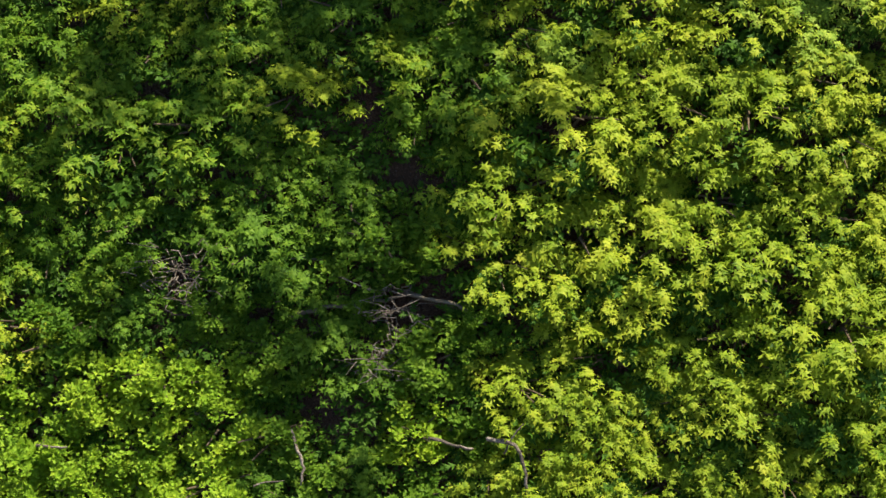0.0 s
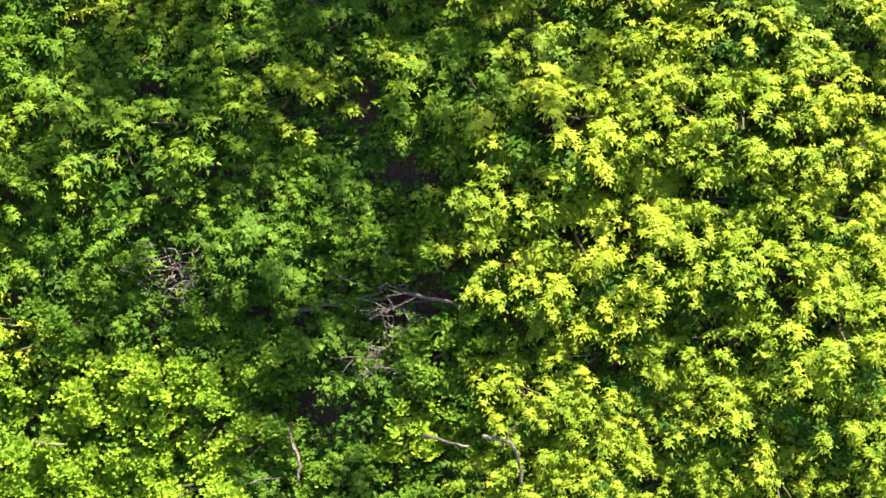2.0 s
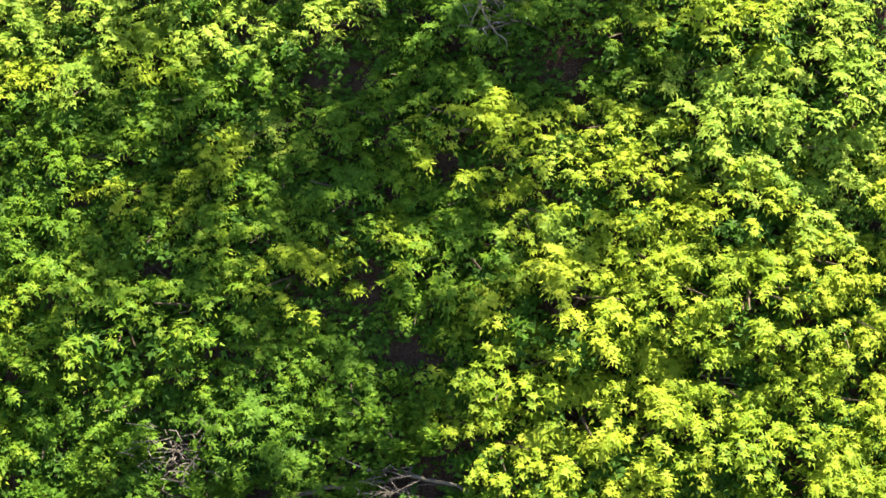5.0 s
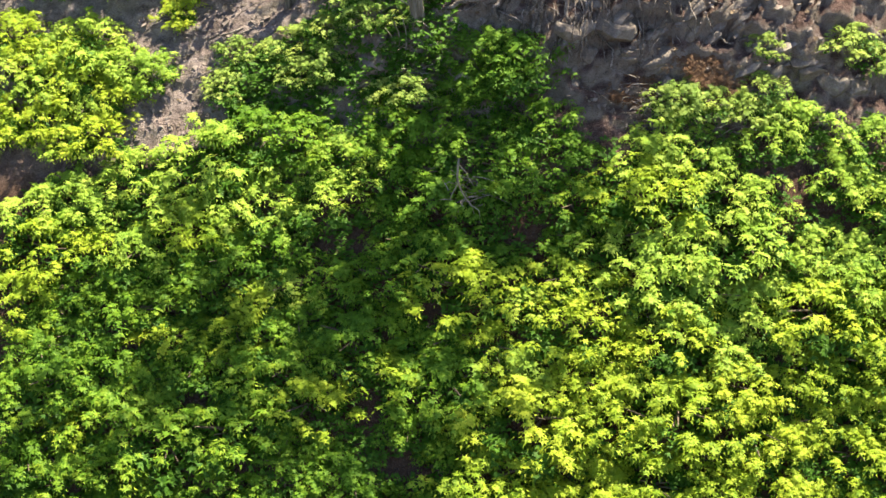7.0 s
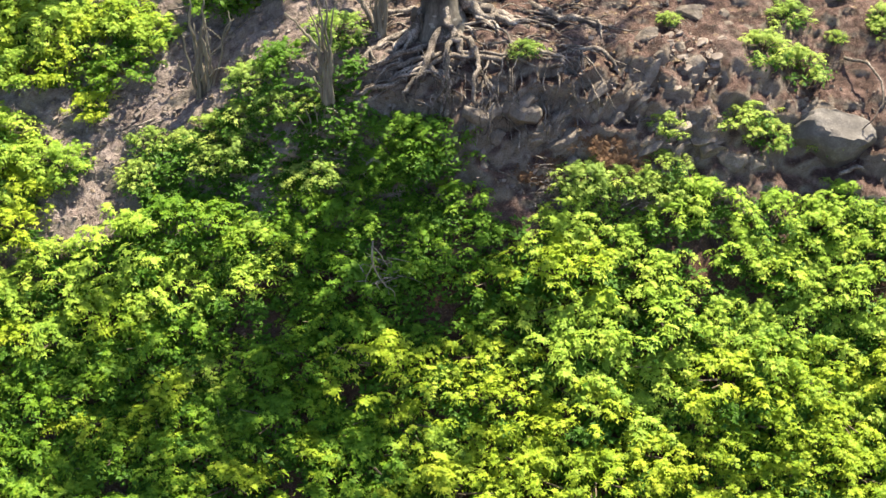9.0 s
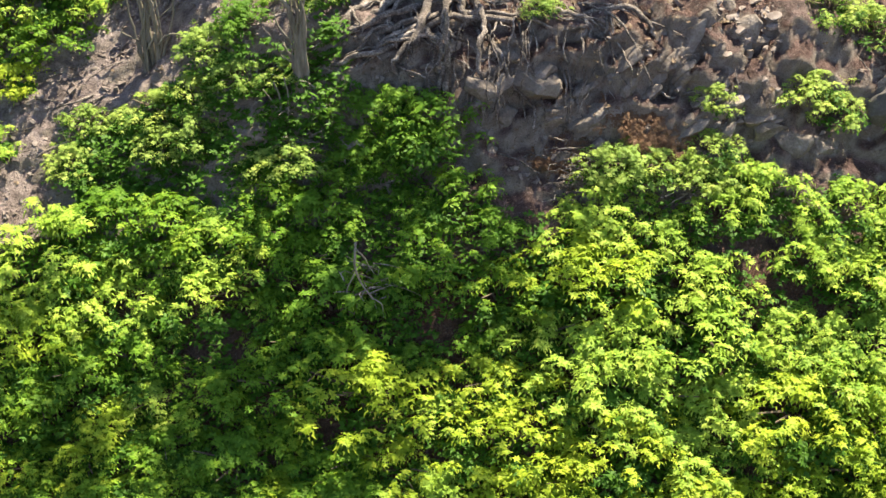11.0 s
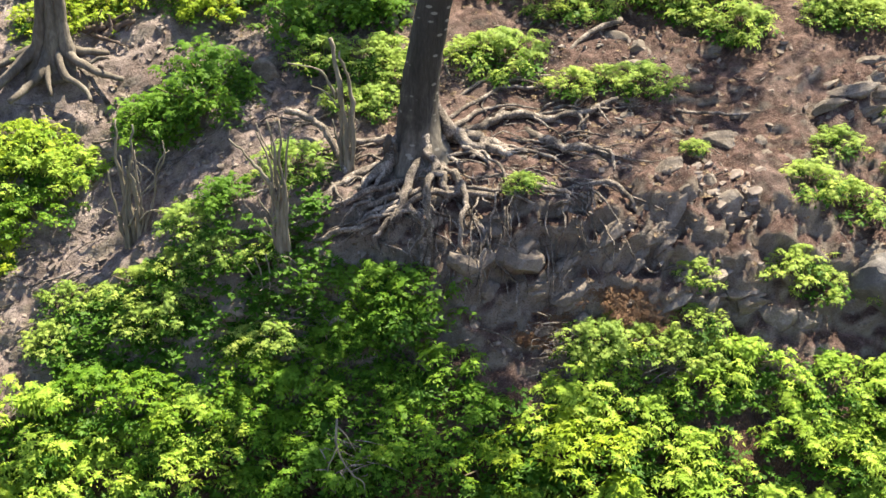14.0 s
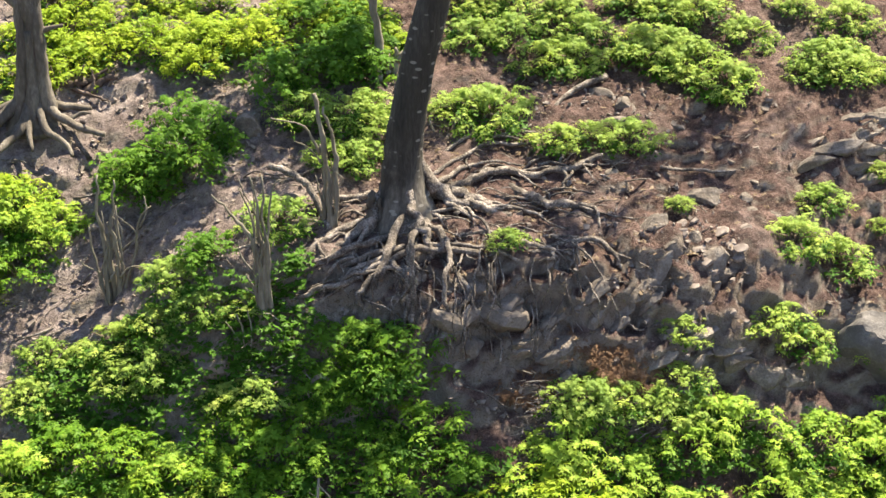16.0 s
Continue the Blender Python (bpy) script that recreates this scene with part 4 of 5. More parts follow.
def build_rocks():
    rng = random.Random(31)
    for row in ROCKS_A:
        rock(*row, rng, "weathered grey-brown boulder half sunk in the soil", "boulders on the slope", 0.3)
    for row in ROCKS_B:
        rock(*row[:6], row[6] + 0.15, rng, "angular slab of layered grey bedrock jutting from soil", "bedrock slabs", 0.45)
    rock(5.55, -0.95, 0.62, 0.4, 0.55, -10, 0.4, rng, "large smooth grey boulder among the shrubs", "boulders on the slope").data.materials[0] = GREY
    rock(-2.00, 1.40, 0.21, 0.16, 0.21, 12, 0.4, rng, "pale grey boulder between the shrubs", "boulders on the slope", -0.3)
    for k in range(64):
        u = rng.random()
        x, y = -0.1 + 3.7 * u, rng.uniform(-1.5, -0.72)
        s = 0.07 + 0.14 * rng.random() ** 1.5
        rock(x, y, s * rng.uniform(1.3, 2.3), s * 1.1, s * rng.uniform(0.5, 0.85), rng.uniform(-58, -24) if x > 1.4 else rng.uniform(-40, 15), 0.45, rng,
             "rough brown stone wedged in the rock face", "stones in the rock face", 0.75)
    for k in range(26):
        u, w = rng.random(), rng.random()
        rock(4.75 + 1.5 * u, 0.75 + 0.75 * w + 0.45 * u, rng.uniform(0.16, 0.4), rng.uniform(0.08, 0.14), rng.uniform(0.05, 0.09), rng.uniform(-30, -14), 0.75, rng,
             "thin tilted slab of layered grey bedrock", "bedrock slabs", 0.55)
    for k in range(46):
        x = rng.uniform(3.15, 3.95)
        y = -0.2 - 1.15 * rng.random()
        s = rng.uniform(0.03, 0.085)
        ob = rock(x, y, s * 1.5, s, s * 0.5, rng.uniform(-30, 10), 0.65, rng, "pale flat stone flake spilling down the path", "pale stone flakes")
        ob.data.materials[0] = PALE
    for k in range(34):
        x, y = rng.choice(((rng.uniform(2.4, 4.4), rng.uniform(-0.6, 1.6)), (rng.uniform(-5, -2.4), rng.uniform(-0.6, 2.0))))
        s = rng.uniform(0.035, 0.09)
        rock(x, y, s * 1.3, s, s * 0.7, rng.uniform(-20, 20), 0.6, rng, "small loose stone lying on soil", "loose stones")


build_rocks()


# ---- dead stems standing among the shrubs ----
DEAD = rough_material("dead_grey_stem", ((0.3, (0.07, 0.062, 0.045)), (0.5, (0.17, 0.15, 0.115)), (0.72, (0.31, 0.28, 0.23))), 7.0, 0.9, 45.0, 0.01, 0.8, (1, 1, 0.2))


def standing(name, label, category, x, y, poles, rng, material=DEAD, extra=0):
    """poles: each a list of (right, height, back) from the foot, with two radii."""
    ob = new(name)
    foot = ground_at(x, y)
    ob.matrix_basis = Matrix.Translation(foot)
    tagged(ob, label, category)
    poles = list(poles)
    for k in range(extra):
        a, b = rng.uniform(-0.16, 0.16), rng.uniform(0.5, 1.25)
        poles.append(([(a * 0.5, -0.1, rng.uniform(-.05, .08)), (a, b * 0.5, 0), (a + rng.uniform(-.1, .1), b, rng.uniform(-.05, .05))], rng.uniform(0.018, 0.04), 0.009))
        if k % 2:
            poles.append(([(a, b * 0.55, 0), (a + rng.uniform(-.2, .2), b * 0.75, -.02), (a + rng.uniform(-.3, .3), b * 0.95, -.02)], 0.014, 0.006))
    for points, r0, r1 in poles:
        line = smooth_line([(a, c, b) for a, b, c in points], 5)
        off = Vector((rng.uniform(0, 50), 0, 0))
        line = [p + Vector((rng.gauss(0, 1), rng.gauss(0, 1), 0)) * r0 * 0.2 + noise.noise_vector(p * 3.0 + off) * 0.05 * min(1.0, p.z) for p in line]
        radii = [0.72 * (r0 + (r1 - r0) * i / (len(line) - 1)) * rng.uniform(0.8, 1.2) for i in range(len(line))]
        v, f = tube(line, radii, 8, 0.18, rng)
        under(mesh_object("stem", v, f, material, True), ob)
    return ob


def leafy_head(name, tree_, centres, nodes):
    r = np.random.default_rng(9)
    V, F, n = [], [], 0
    for c in centres:
        sp = dome_sprays(r, nodes, 0.7, 0.45, 0.3, 0.5, 0.3)
        v, f = leaves((sp[0] + np.array(c), *sp[1:]), 4, 0.11, 0.4, r)
        V.append(v)
        F.append(f + n)
        n += len(v)
    under(new(name, fast_mesh(name, np.concatenate(V), np.concatenate(F), LEAF)), tree_)


def build_dead_stems():
    rng = random.Random(41)
    standing("dead_shrub", "tall grey dead shrub of upright split stems", "dead shrub", -0.89, -0.18, [
        ([(0, -.1, 0), (-.02, .5, 0), (-.08, 1.1, 0), (-.17, 1.6, .02)], .055, .03),
        ([(.05, -.1, .02), (.07, .6, 0), (.02, 1.1, 0), (-.06, 1.45, 0)], .05, .02),
        ([(-.06, -.1, .03), (-.08, .5, .02), (-.1, 1.0, .02)], .045, .02),
        ([(-.1, .85, .0), (-.22, 1.15, -.03), (-.4, 1.28, -.05), (-.68, 1.33, -.05)], .022, .010),
        ([(-.1, .75, .0), (-.25, .95, -.03), (-.4, 1.05, -.05)], .014, .007)], rng, DEAD, 3)
    standing("dead_shrub", "pale dead shrub with many upright broken stems", "dead shrub", -1.61, -1.10, [
        ([(0, -.1, 0), (-.03, .6, 0), (-.12, 1.05, 0), (-.32, 1.3, 0), (-.52, 1.52, -.02)], .055, .012),
        ([(.04, -.1, 0), (.02, .7, 0), (-.03, 1.2, 0), (-.08, 1.75, 0)], .055, .015),
        ([(.09, -.1, .02), (.08, .7, 0), (.05, 1.25, 0), (.03, 1.72, 0)], .045, .014),
        ([(.0, .7, 0), (-.1, 1.2, 0), (-.25, 1.6, 0)], .025, .010),
        ([(.05, .8, 0), (.1, 1.3, 0), (.14, 1.6, 0), (.24, 1.68, 0)], .022, .009),
        ([(-.02, .8, .02), (-.04, 1.2, .02), (-.2, 1.68, .02)], .02, .009),
        ([(.02, 1.0, 0), (-.05, 1.4, 0), (.0, 1.78, 0)], .016, .008)], rng, DEAD, 5)
    standing("dead_shrub", "dark thicket of dead upright stems on scree", "dead shrub", -3.51, -0.27, [
        ([(-.05, -.1, 0), (-.08, .6, 0), (-.12, 1.1, 0), (-.12, 1.55, 0)], .05, .015),
        ([(.08, -.1, 0), (.07, .7, 0), (.05, 1.1, 0), (.07, 1.5, 0)], .05, .015),
        ([(0, -.1, .03), (.0, .6, .02), (-.01, 1.0, .02)], .06, .02),
        ([(.12, .0, 0), (.25, .5, 0), (.36, .95, 0), (.5, 1.2, 0)], .03, .010),
        ([(.36, .9, 0), (.42, 1.1, 0), (.40, 1.32, 0)], .018, .010),
        ([(-.1, .1, 0), (-.2, .6, .0), (-.22, .95, 0)], .03, .012),
        ([(.1, .3, -.03), (.25, .45, -.05), (.45, .42, -.05)], .02, .010),
        ([(-.02, .25, -.05), (.06, .4, -.08), (.08, .48, -.1)], .022, .012)], rng, DEAD, 9)
    standing("stake", "short weathered wooden stake among roots", "stake", 0.09, -1.07, [
        ([(0, -.1, -.05), (.0, .5, -.05), (-.02, .95, 0)], .05, .035)], rng, ROOT)
    standing("stake", "broken grey stump beside the large trunk", "stump", -0.42, -0.22, [
        ([(0, -.1, 0), (.0, .25, 0), (.02, .46, 0)], .09, .05), ([(.1, -.1, 0), (.12, .2, 0), (.1, .38, 0)], .06, .03)], rng, BARK)
    thin = standing("sapling", "thin pale slender tree trunk behind the shrubs", "tree", -0.44, 2.35, [
        ([(0, -.1, 0), (.02, .5, 0), (-.06, 1.2, 0), (-.05, 2.4, 0.1), (-.3, 3.4, .3)], .085, .04),
        ([(-.05, 2.3, .1), (-.6, 3.0, .0), (-1.2, 3.3, -.2)], .04, .02), ([(-.1, 2.6, .1), (.2, 3.2, .5), (.4, 3.6, .9)], .04, .02),
        ([(-.05, .9, 0), (-.16, 1.08, 0), (-.3, 1.2, 0)], .03, .015)], rng)
    leafy_head("crown", thin, ((-.6, .1, 3.5), (-.1, .2, 3.5), (.3, .5, 3.6), (.7, .8, 3.7), (.1, .9, 3.8)), 9)
    standing("dead_branch", "bare grey dead branch lying on leaves", "branch", -0.76, -2.62, [
        ([(-.12, .75, -.1), (-.1, .5, -.3), (.06, .2, -.35), (.14, .0, -.35)], .022, .010),
        ([(-.1, .5, -.3), (-.2, .3, -.35), (-.22, .05, -.35)], .014, .006),
        ([(0, .3, -.34), (-.08, .15, -.4), (-.12, .0, -.4)], .012, .005),
        ([(.06, .2, -.36), (.18, .12, -.38), (.2, -.05, -.38)], .012, .005),
        ([(-.11, .7, -.15), (.0, .62, -.25), (.1, .45, -.3)], .012, .005)], rng)
    standing("dead_branch", "pale forked twigs standing out of soil", "branch", -1.83, -1.25, [
        ([(.0, -.05, -.02), (.02, .2, -.03), (-.05, .45, -.03)], .02, .010),
        ([(.02, .05, -.03), (-.1, .25, -.05), (-.18, .36, -.05)], .014, .007),
        ([(.1, -.05, -.02), (.11, .25, -.03), (.08, .5, -.03)], .016, .008)], rng)


build_dead_stems()


# ---- the far tree and the fallen wood ----
GNARL = rough_material("grey_brown_gnarled_bark", ((0.3, (0.035, 0.028, 0.022)), (0.5, (0.105, 0.088, 0.072)), (0.7, (0.24, 0.21, 0.18))), 4.0, 0.85, 30.0, 0.03, 1.0, (1, 1, 0.3))


def far_tree():
    rng = random.Random(51)
    ob = new("tree")
    ob.matrix_basis = Matrix.Translation(ground_at(-4.74, 1.75))
    tagged(ob, "gnarled brown tree with forked trunk and spreading roots", "tree")
    line = smooth_line([(0, 0, -.2), (.0, 0, .1), (.02, 0, .6), (.03, 0, 1.1), (-.03, 0, 1.6), (.05, .1, 2.6), (0.2, .2, 3.8)], 5)
    radii = np.interp(np.linspace(0, 1, len(line)), [0, .12, .25, .6, 1], [.42, .24, .14, .125, .08])
    strands = [tube(line, radii, 14, 0.10, rng)]
    for pts, r0, r1 in (([(.26, -.10, -.2), (.17, -.07, .15), (.12, -.06, .5), (.11, -.05, .9), (.08, -.02, 1.3), (.1, 0, 1.7)], .12, .075),
                        ([(-.3, -.10, -.25), (-.18, -.09, .1), (-.11, -.08, .5), (-.08, -.06, 1.0), (-.12, -.03, 1.5)], .12, .07),
                        ([(-.02, -.22, -.2), (.01, -.17, .15), (.02, -.12, .55), (.0, -.10, 1.1)], .11, .06)):
        side = smooth_line(pts, 5)
        strands.append(tube(side, [(r0 + (r1 - r0) * k / (len(side) - 1)) * rng.uniform(0.92, 1.1) for k in range(len(side))], 9, 0.08, rng))
    v, f = merge(*strands)
    under(mesh_object("trunk", v, f, GNARL, True), ob)
    for pts, r0, r1 in (([(-.02, 0, 1.35), (-.3, .0, 1.55), (-.7, .05, 1.8), (-1.3, .1, 2.3)], .09, .04),
                        ([(.05, 0, 1.05), (.25, -.02, 1.12), (.42, -.02, 1.16)], .05, .02),
                        ([(.05, 0, 1.4), (.2, 0, 1.9), (.6, .2, 2.9)], .09, .05)):
        line = smooth_line(pts, 5)
        v, f = tube(line, np.linspace(r0, r1, len(line)), 8, 0.08, rng)
        under(mesh_object("limb", v, f, GNARL, True), ob)
    for pts, r0, r1 in (([(-.1, -.05, .25), (-.35, -.2, .02), (-.6, -.5, -.2), (-.75, -.7, -.3)], .10, .04), ([(.0, -.12, .2), (-.15, -.45, -.12), (-.4, -.8, -.32)], .085, .035),
                        ([(.12, -.05, .16), (.35, -.2, .03), (.7, -.35, -.1), (.95, -.42, -.14)], .075, .03), ([(.15, .05, .14), (.4, .1, .1), (.7, .08, .08)], .07, .03),
                        ([(.06, -.12, .18), (.2, -.4, -.06), (.5, -.62, -.2), (.62, -.8, -.3)], .06, .022), ([(-.05, -.12, .2), (-.02, -.4, -.08), (.1, -.7, -.26)], .06, .02),
                        ([(-.12, -.02, .2), (-.45, -.08, .06), (-.8, -.25, -.06)], .08, .03), ([(.5, -.25, .0), (.62, -.2, .1), (.75, -.3, .12)], .03, .012)):
        line = smooth_line(pts, 5)
        line = [p + noise.noise_vector(p * 4.0) * 0.03 for p in line]
        v, f = tube(line, np.linspace(r0, r1, len(line)), 8, 0.14, rng)
        under(mesh_object("root", v, f, GNARL, True), ob)
    leafy_head("crown", ob, ((-1.2, 0.1, 2.7), (-.9, .4, 3.3), (-.2, .5, 3.9), (.3, .6, 4.3)), 5)


far_tree()

LOGS_LOWER = [
    ([(-2.55, -6.28, 0.25), (-2.07, -6.17, 0.30), (-1.52, -6.12, 0.30), (-1.26, -5.98, 0.35)], 0.050, 0.030),
    ([(-1.26, -6.04, 0.30), (-0.98, -6.09, 0.35), (-0.64, -6.14, 0.30), (-0.41, -6.25, 0.20)], 0.050, 0.030),
    ([(-0.87, -7.09, 0.40), (-0.56, -7.13, 0.42), (-0.46, -7.11, 0.40)], 0.035, 0.025),
    ([(-0.27, -7.06, 0.40), (-0.04, -7.09, 0.45), (0.05, -7.23, 0.42), (0.16, -7.46, 0.30)], 0.045, 0.030),
    ([(-0.11, -7.12, 0.42), (-0.01, -6.98, 0.50), (0.05, -6.92, 0.52)], 0.020, 0.012),
    ([(-4.14, -5.93, 0.20), (-3.76, -5.97, 0.25), (-3.14, -5.96, 0.20)], 0.025, 0.015),
    ([(-2.90, -5.91, 0.25), (-2.54, -5.85, 0.30), (-2.11, -5.83, 0.25)], 0.030, 0.020),
    ([(-3.96, -5.92, 0.25), (-3.69, -6.05, 0.30), (-3.61, -6.20, 0.20)], 0.015, 0.010),
    ([(-1.73, -6.47, 0.20), (-1.60, -6.56, 0.25), (-1.61, -6.74, 0.20)], 0.020, 0.012),
    ([(-1.52, -6.18, 0.25), (-1.47, -6.30, 0.35), (-1.43, -6.38, 0.30)], 0.012, 0.008),
    ([(-2.39, -7.16, 0.20), (-2.28, -7.33, 0.30), (-2.25, -7.49, 0.30)], 0.040, 0.025),
    ([(-2.66, -7.52, 0.50), (-2.42, -7.46, 0.50)], 0.020, 0.012),
    ([(-5.05, -7.38, 0.40), (-4.77, -7.36, 0.42)], 0.035, 0.020),
]
LOGS_UPPER = [
    ([(2.42, 2.32, 0.06), (2.04, 2.07, 0.06), (1.67, 1.63, 0.03)], 0.050, 0.035),
    ([(2.89, -1.09, 0.05), (2.67, -1.13, 0.12), (2.52, -1.08, 0.16)], 0.022, 0.014),
    ([(0.74, -1.46, 0.05), (0.93, -1.51, 0.08), (1.19, -1.57, 0.05)], 0.015, 0.010),
    ([(-1.58, 0.44, 0.30), (-1.29, 0.30, 0.24), (-1.07, 0.04, 0.14), (-0.89, -0.25, 0.02)], 0.050, 0.050),
    ([(3.15, 0.80, 0.04), (3.49, 0.73, 0.05), (4.12, 0.82, 0.03)], 0.030, 0.020),
    ([(-1.35, -1.18, 0.08), (-1.25, -1.24, 0.10), (-1.30, -1.31, 0.04)], 0.020, 0.012),
    ([(-4.67, -1.13, 0.03), (-4.43, -1.02, 0.05), (-3.97, -0.99, 0.02)], 0.020, 0.012),
    ([(-4.06, 1.34, 0.03), (-4.40, 1.68, 0.05), (-4.49, 1.78, 0.05)], 0.040, 0.030),
    ([(-5.10, 1.23, 0.03), (-4.89, 1.21, 0.03), (-4.68, 1.19, 0.03)], 0.015, 0.010),
    ([(5.75, -1.04, 0.05), (6.00, -0.83, 0.30), (6.27, -0.58, 0.45)], 0.012, 0.010),
    ([(5.84, 0.02, 0.10), (6.07, -0.12, 0.20), (6.19, -0.36, 0.25), (6.22, -0.68, 0.30)], 0.030, 0.020),
    ([(5.66, -1.26, 0.08), (5.84, -1.22, 0.10), (6.02, -1.20, 0.10)], 0.035, 0.030),
    ([(-1.00, -1.59, 0.00), (-1.04, -1.47, 0.12), (-0.92, -1.40, 0.20), (-0.78, -1.43, 0.12)], 0.045, 0.030),
    ([(-1.58, -1.19, 0.05), (-1.38, -1.20, 0.12), (-1.13, -1.22, 0.05)], 0.020, 0.012),
    ([(-1.32, -0.23, 0.02), (-1.88, -0.58, 0.05), (-2.41, -0.52, 0.02)], 0.030, 0.015),
    ([(-4.06, 0.84, 0.02), (-3.78, 0.86, 0.05), (-3.42, 0.80, 0.02)], 0.020, 0.012),
]


BRANCH = rough_material("dull_grey_branch", ((0.3, (0.05, 0.045, 0.036)), (0.5, (0.115, 0.102, 0.082)), (0.72, (0.22, 0.20, 0.165))), 7.0, 0.9, 45.0, 0.01)


RUSTY = rough_material("reddish_dead_wood", ((0.34, (0.03, 0.021, 0.017)), (0.5, (0.10, 0.073, 0.06)), (0.66, (0.24, 0.185, 0.155))), 5.0, 0.9, 36.0, 0.03, 1.0)


def build_logs():
    rng = random.Random(61)
    for points, r0, r1 in LOGS_LOWER:
        ob = limb_on_ground("branch", [(x, y, lift - (0.13 if y > -6.6 else -0.1)) for x, y, lift in points], r0 * 0.62, r1 * 0.62, BRANCH if points[0][1] > -6.6 else ROOT, rng)
        tagged(ob, "bare weathered branch lying across the shrubs", "branch", "fallen branches")
    for points, r0, r1 in LOGS_UPPER:
        ob = limb_on_ground("branch", points, r0, r1, ROOT, rng)
        tagged(ob, "pale dry branch lying on bare soil", "branch", "fallen branches")
    standing("stump", "splintered piece of reddish dead wood beside tree", "dead wood", -4.22, 2.12, [
        ([(-.40, -.05, 0), (-.2, .08, 0), (.05, .12, 0)], .09, .05), ([(0, -.05, 0), (.2, .12, 0), (.46, .22, 0)], .10, .04),
        ([(-.1, .0, .05), (.14, .18, .05), (.34, .3, .05)], .07, .025), ([(.30, -.05, 0), (.36, .14, 0), (.44, .34, 0)], .06, .015),
        ([(-.28, .0, 0), (-.32, .16, 0), (-.4, .34, 0)], .06, .012), ([(-.05, .0, -.05), (-.02, .2, -.04), (.04, .36, -.04)], .05, .01),
        ([(.12, .0, -.06), (.16, .2, -.05), (.12, .32, -.05)], .045, .01), ([(-.1, .05, -.08), (.14, .0, -.16), (.42, -.08, -.24)], .04, .012)], rng, RUSTY)
    standing("stump", "pale bleached stump behind the large trunk", "stump", -0.25, 2.45, [
        ([(-.06, -.05, 0), (-.05, .1, 0), (-.08, .2, 0)], .07, .04), ([(.02, -.05, 0), (.04, .15, 0), (.05, .3, 0)], .07, .03),
        ([(.0, .1, 0), (.1, .2, 0), (.2, .26, 0)], .05, .025), ([(-.05, .12, 0), (-.14, .2, 0), (-.16, .27, 0)], .035, .02)], rng)


build_logs()


def dead_brush(x, y, r, h, count, seed):
    """A tangle of dry twigs."""
    rng = random.Random(seed)
    pieces = []
    for k in range(count):
        a, q, l, d = rng.uniform(0, 6.283), rng.random() * r, rng.uniform(0.12, 0.4), rng.uniform(0, 6.283)
        p = ground_at(x + q * math.cos(a), y + q * math.sin(a) * 0.6, rng.uniform(0.0, h))
        e = p + Vector((math.cos(d), math.sin(d) * 0.5, rng.uniform(-0.4, 0.5))) * l
        m = p.lerp(e, 0.5) + Vector((rng.gauss(0, .03), rng.gauss(0, .03), rng.uniform(0, .05)))
        pieces.append(tube([p, m, e], [0.008, 0.006, 0.003], 4))
    v, f = merge(*pieces)
    tagged(mesh_object("dead_brush", v, f, ROOT), "brown tangle of dry twigs between the shrubs", "dead brush", kind="stuff")


dead_brush(-3.75, -6.0, 0.5, 0.45, 90, 1)
dead_brush(-1.45, -6.2, 0.35, 0.45, 60, 2)
dead_brush(-1.55, -6.6, 0.3, 0.4, 50, 3)
dead_brush(1.55, -1.6, 0.4, 0.15, 80, 4)
dead_brush(-0.76, -2.6, 0.3, 0.5, 40, 5)
dead_brush(2.9, -1.7, 0.3, 0.2, 45, 6)
dead_brush(-1.5, -1.35, 0.45, 0.15, 50, 7)


# ---- scree, dry litter and twigs ----
def bare(x, y):
    """True where soil lies open."""
    return y > np.interp(x, EDGE_X, EDGE_Y) + 0.1


def build_scree():
    rng = np.random.default_rng(71)
    cube = np.array([(-1, -1, -1), (1, -1, -1), (1, 1, -1), (-1, 1, -1), (-1, -1, 1), (1, -1, 1), (1, 1, 1), (-1, 1, 1)], float)
    quads = np.array([(0, 3, 2, 1), (4, 5, 6, 7), (0, 1, 5, 4), (1, 2, 6, 5), (2, 3, 7, 6), (3, 0, 4, 7)])
    verts, faces = [], []
    while len(faces) < 6 * 6800:
        x, y = rng.uniform(-6.5, 6.5), rng.uniform(-2.0, 4.2)
        thick = noise.noise(Vector((x * 0.8, y * 1.2, 7.0))) + (0.8 if x < -2.0 else 0.0) + (0.1 if x > 2.3 else 0.0) + (0.25 if y < -0.4 else 0.0)
        if not bare(x, y) or thick < rng.uniform(-0.25, 0.55):
            continue
        s = 0.008 + 0.045 * rng.random() ** (3 if x < -2.0 else 4)
        p = cube * rng.uniform(0.25, 1.0, (8, 1)) * s * rng.uniform(0.5, 1.3, 3) * np.array([1, 1, 0.55])
        turn = np.array(Euler((rng.uniform(-0.8, 1.2), rng.uniform(-0.8, 0.8), rng.uniform(0, 6))).to_matrix())
        n = len(verts)
        verts.extend(p @ turn.T + np.array(ground_at(x, y, s * 0.2)))
        faces.extend(quads + n)
    ob = mesh_object("scree", verts, faces, SCREE)
    tagged(ob, "loose grey and reddish stones scattered on soil", "scree", kind="stuff")


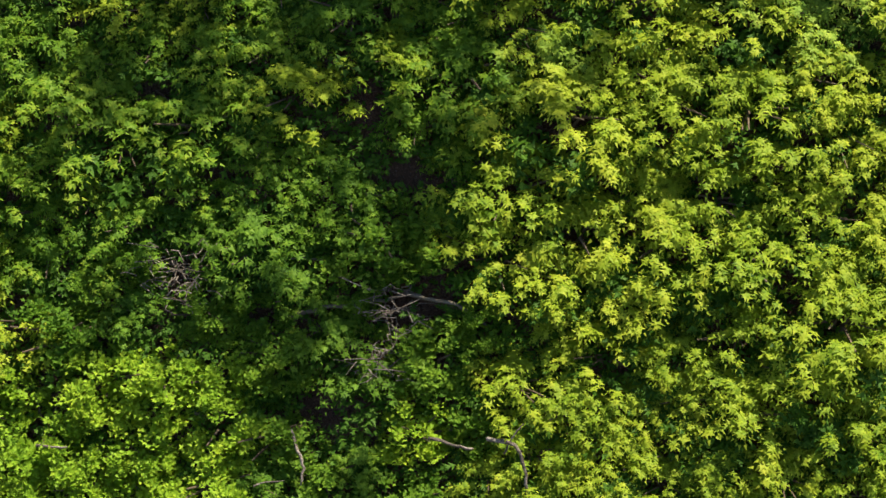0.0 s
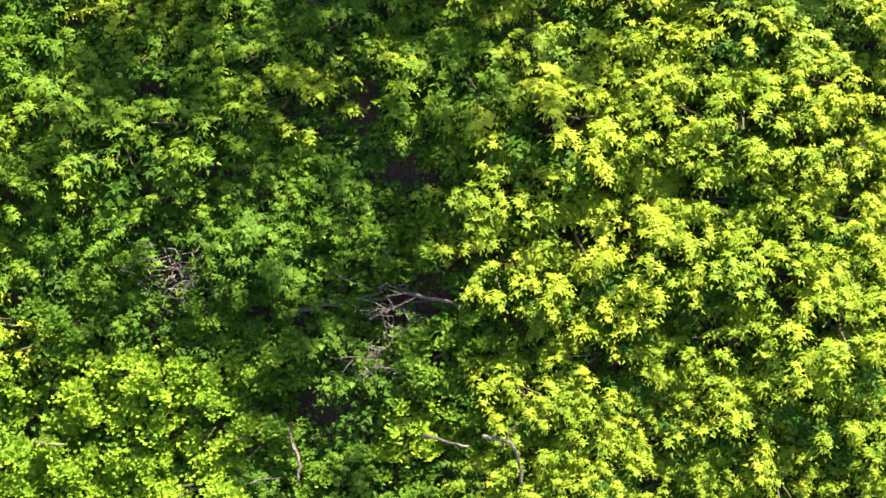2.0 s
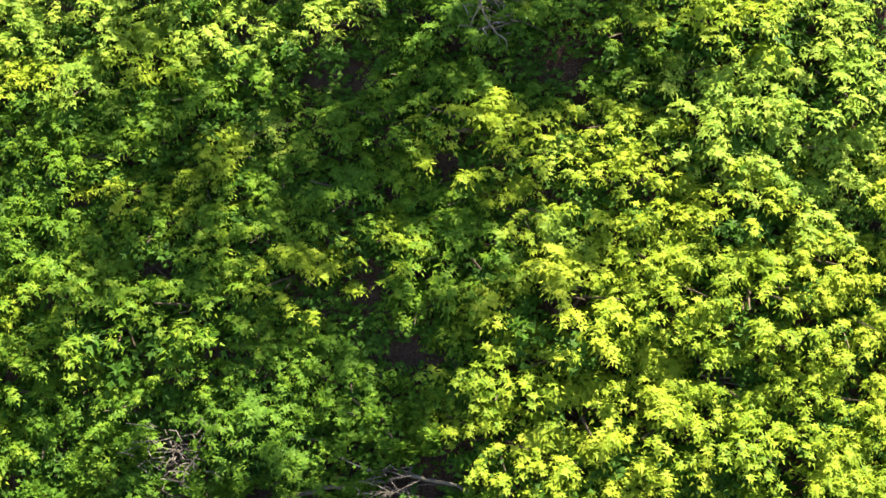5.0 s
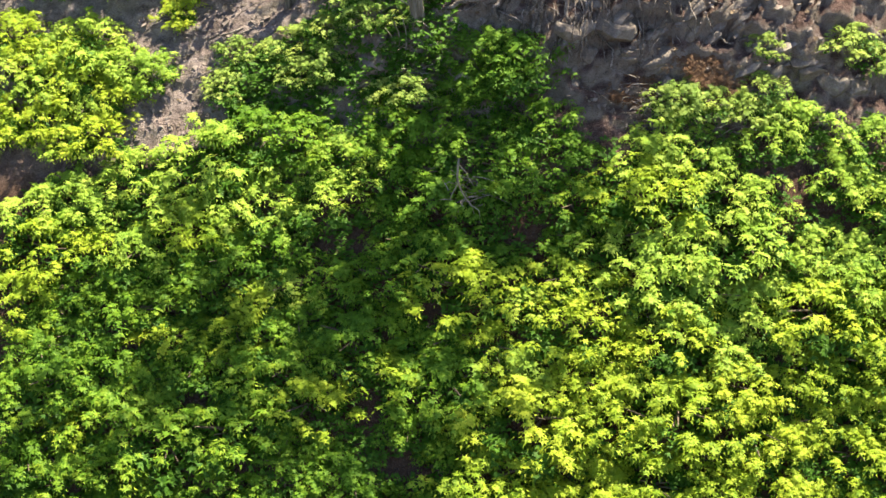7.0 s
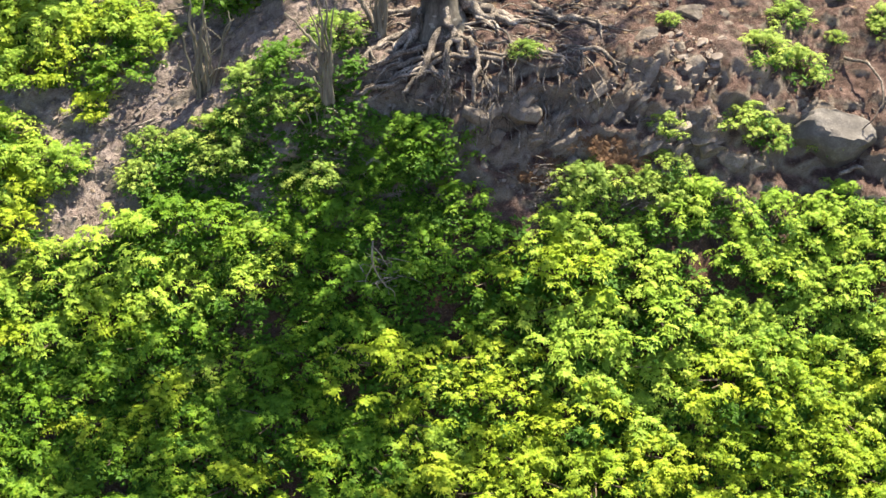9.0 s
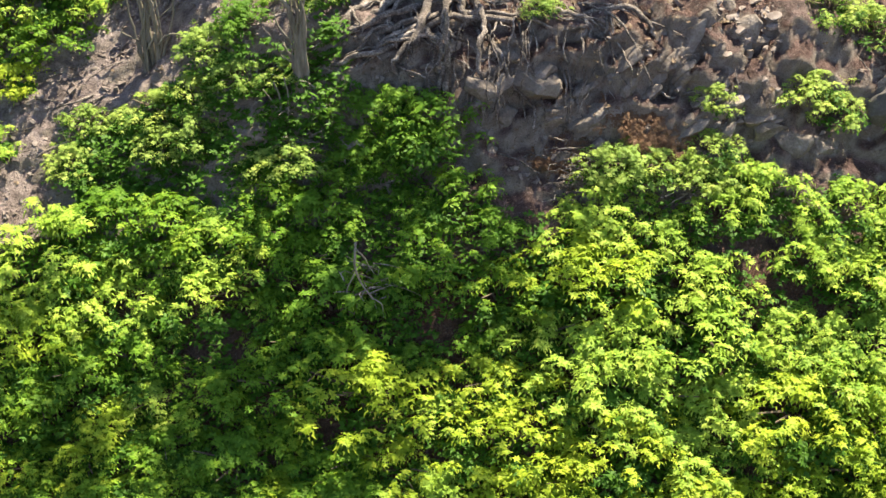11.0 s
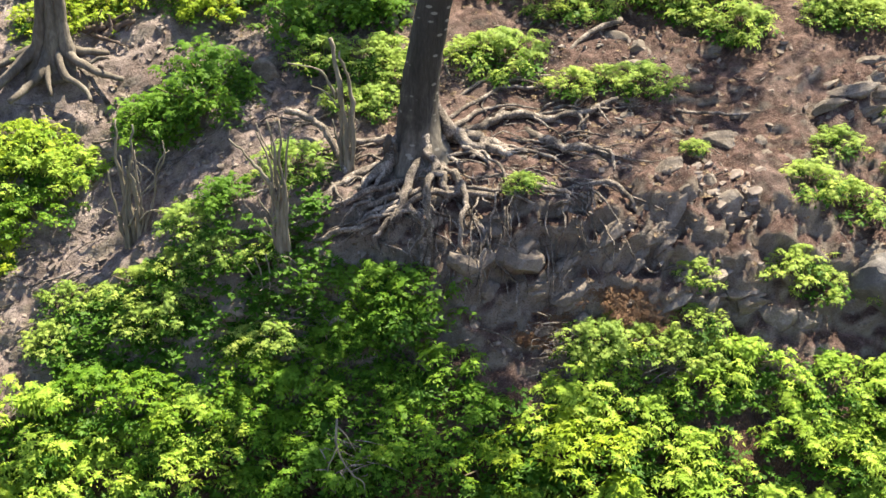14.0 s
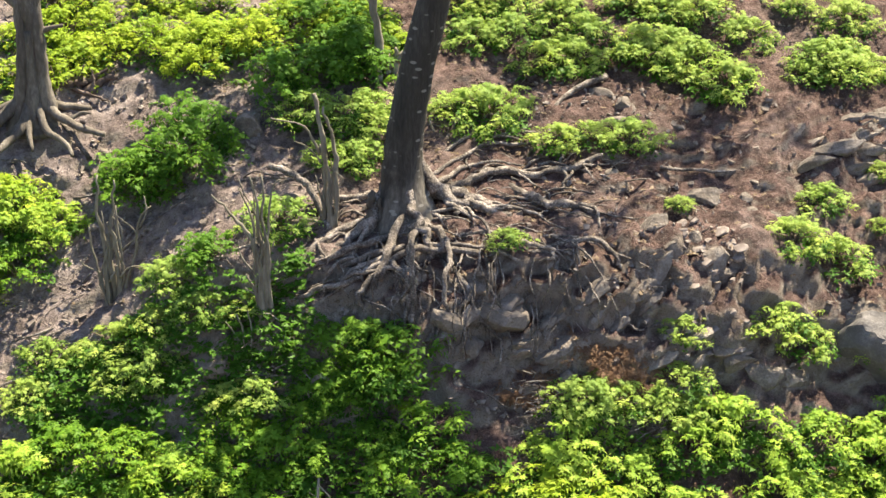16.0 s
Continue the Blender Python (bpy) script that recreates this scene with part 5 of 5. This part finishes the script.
def build_litter():
    rng = np.random.default_rng(72)
    base, way, up = [], [], []
    while len(base) < 900:
        x, y = rng.uniform(-6, 6.2), rng.uniform(-1.9, 4.0)
        near = math.exp(-((x - 0.8) / 1.8) ** 2) + 0.5 * math.exp(-((x - 3.2) / 1.3) ** 2) + 0.12
        if not bare(x, y) or rng.random() > near:
            continue
        base.append(ground_at(x, y, 0.012))
        a = rng.uniform(0, 6.283)
        way.append((math.cos(a), math.sin(a), 0.3))
        up.append((0, -0.5, 1))
    n = len(base)
    V, F = leaves((base, way, up, np.full(n, 0.05), np.full(n, 0.1)), 1, 0.05, 0.4, rng)
    ob = new("leaf_litter", fast_mesh("leaf_litter", V, F, DRY))
    tagged(ob, "dry tan leaves scattered among the roots", "leaf litter", kind="stuff")
    pieces = []
    r = random.Random(73)
    for k in range(520):
        x, y = r.gauss(0.6, 1.7), r.uniform(-1.9, 1.6)
        if k % 4 == 0:
            x, y = r.gauss(1.6, 0.5), r.gauss(-1.6, 0.12)
        if not bare(x, y - 0.2):
            continue
        a, l = r.uniform(0, 6.283), r.uniform(0.06, 0.28)
        p, q = ground_at(x, y, 0.02), ground_at(x + math.cos(a) * l, y + math.sin(a) * l * 0.6, r.uniform(0.0, 0.07))
        pieces.append(tube([p, p.lerp(q, 0.5) + Vector((r.gauss(0, .015), 0, r.uniform(0, .03))), q], [0.008, 0.007, 0.003], 4))
    v, f = merge(*pieces)
    ob = mesh_object("twigs", v, f, ROOT)
    tagged(ob, "thin dry twigs strewn over soil and roots", "twigs", kind="stuff")


SCREE = rough_material("scree_stone", ((0.3, (0.07, 0.052, 0.044)), (0.5, (0.17, 0.138, 0.122)), (0.75, (0.33, 0.285, 0.26))), 2.0, 0.9, 30.0, 0.01)
DRY = leaf_material("dry_leaf", (0.09, 0.06, 0.04), (0.16, 0.115, 0.075), (0.28, 0.21, 0.145), (0.3, 0.2, 0.1), 0.15)
RUST = leaf_material("withered_fern", (0.08, 0.045, 0.026), (0.16, 0.09, 0.052), (0.27, 0.17, 0.095), (0.22, 0.11, 0.04), 0.2)
build_scree()
build_litter()


def withered(seed, x, y, s):
    ob = shrub(seed, 0.42, 0.05, 85, RUST, "withered rust-brown fern clump at the rock foot", 5, 0.04, 0.2, 0.13, 0.9, 0.7, 4, 0.1, name="withered_fern", category="fern", group="withered ferns")
    put_shrub(ob, x, y, s, 42, 40, 0.05)


withered(81, 1.83, -1.36, 1.0)
withered(82, 2.44, -1.28, 0.8)
withered(83, 1.6, -1.45, 0.7)
withered(84, 2.1, -1.2, 0.8)
withered(85, 1.35, -1.42, 0.8)
withered(86, 2.7, -1.36, 0.7)


# ---- the hillside farther out, beyond the closed carpet ----
def far_scrub():
    rng = np.random.default_rng(91)
    V, F, n = [], [], 0
    for k in range(560):
        a, d = rng.uniform(0, 6.283), rng.uniform(7, 30)
        x, y = d * math.cos(a) * 1.2, d * math.sin(a) - 2
        if (-7.6 < x < 7.4 and -9.2 < y < 5.0) or y < -26:
            continue
        sp = dome_sprays(rng, 22, 1.0, 0.6, 0.26, 0.6, 0.3, 3)
        v, f = leaves((sp[0] * 1.3 + np.array(ground_at(x, y, -0.1)), *sp[1:]), 2, 0.13, 0.42, rng)
        V.append(v)
        F.append(f + n)
        n += len(v)
    ob = new("far_scrub", fast_mesh("far_scrub", np.concatenate(V), np.concatenate(F), LEAF))
    tagged(ob, "green scrub covering the surrounding hillside", "scrub", kind="stuff")


far_scrub()
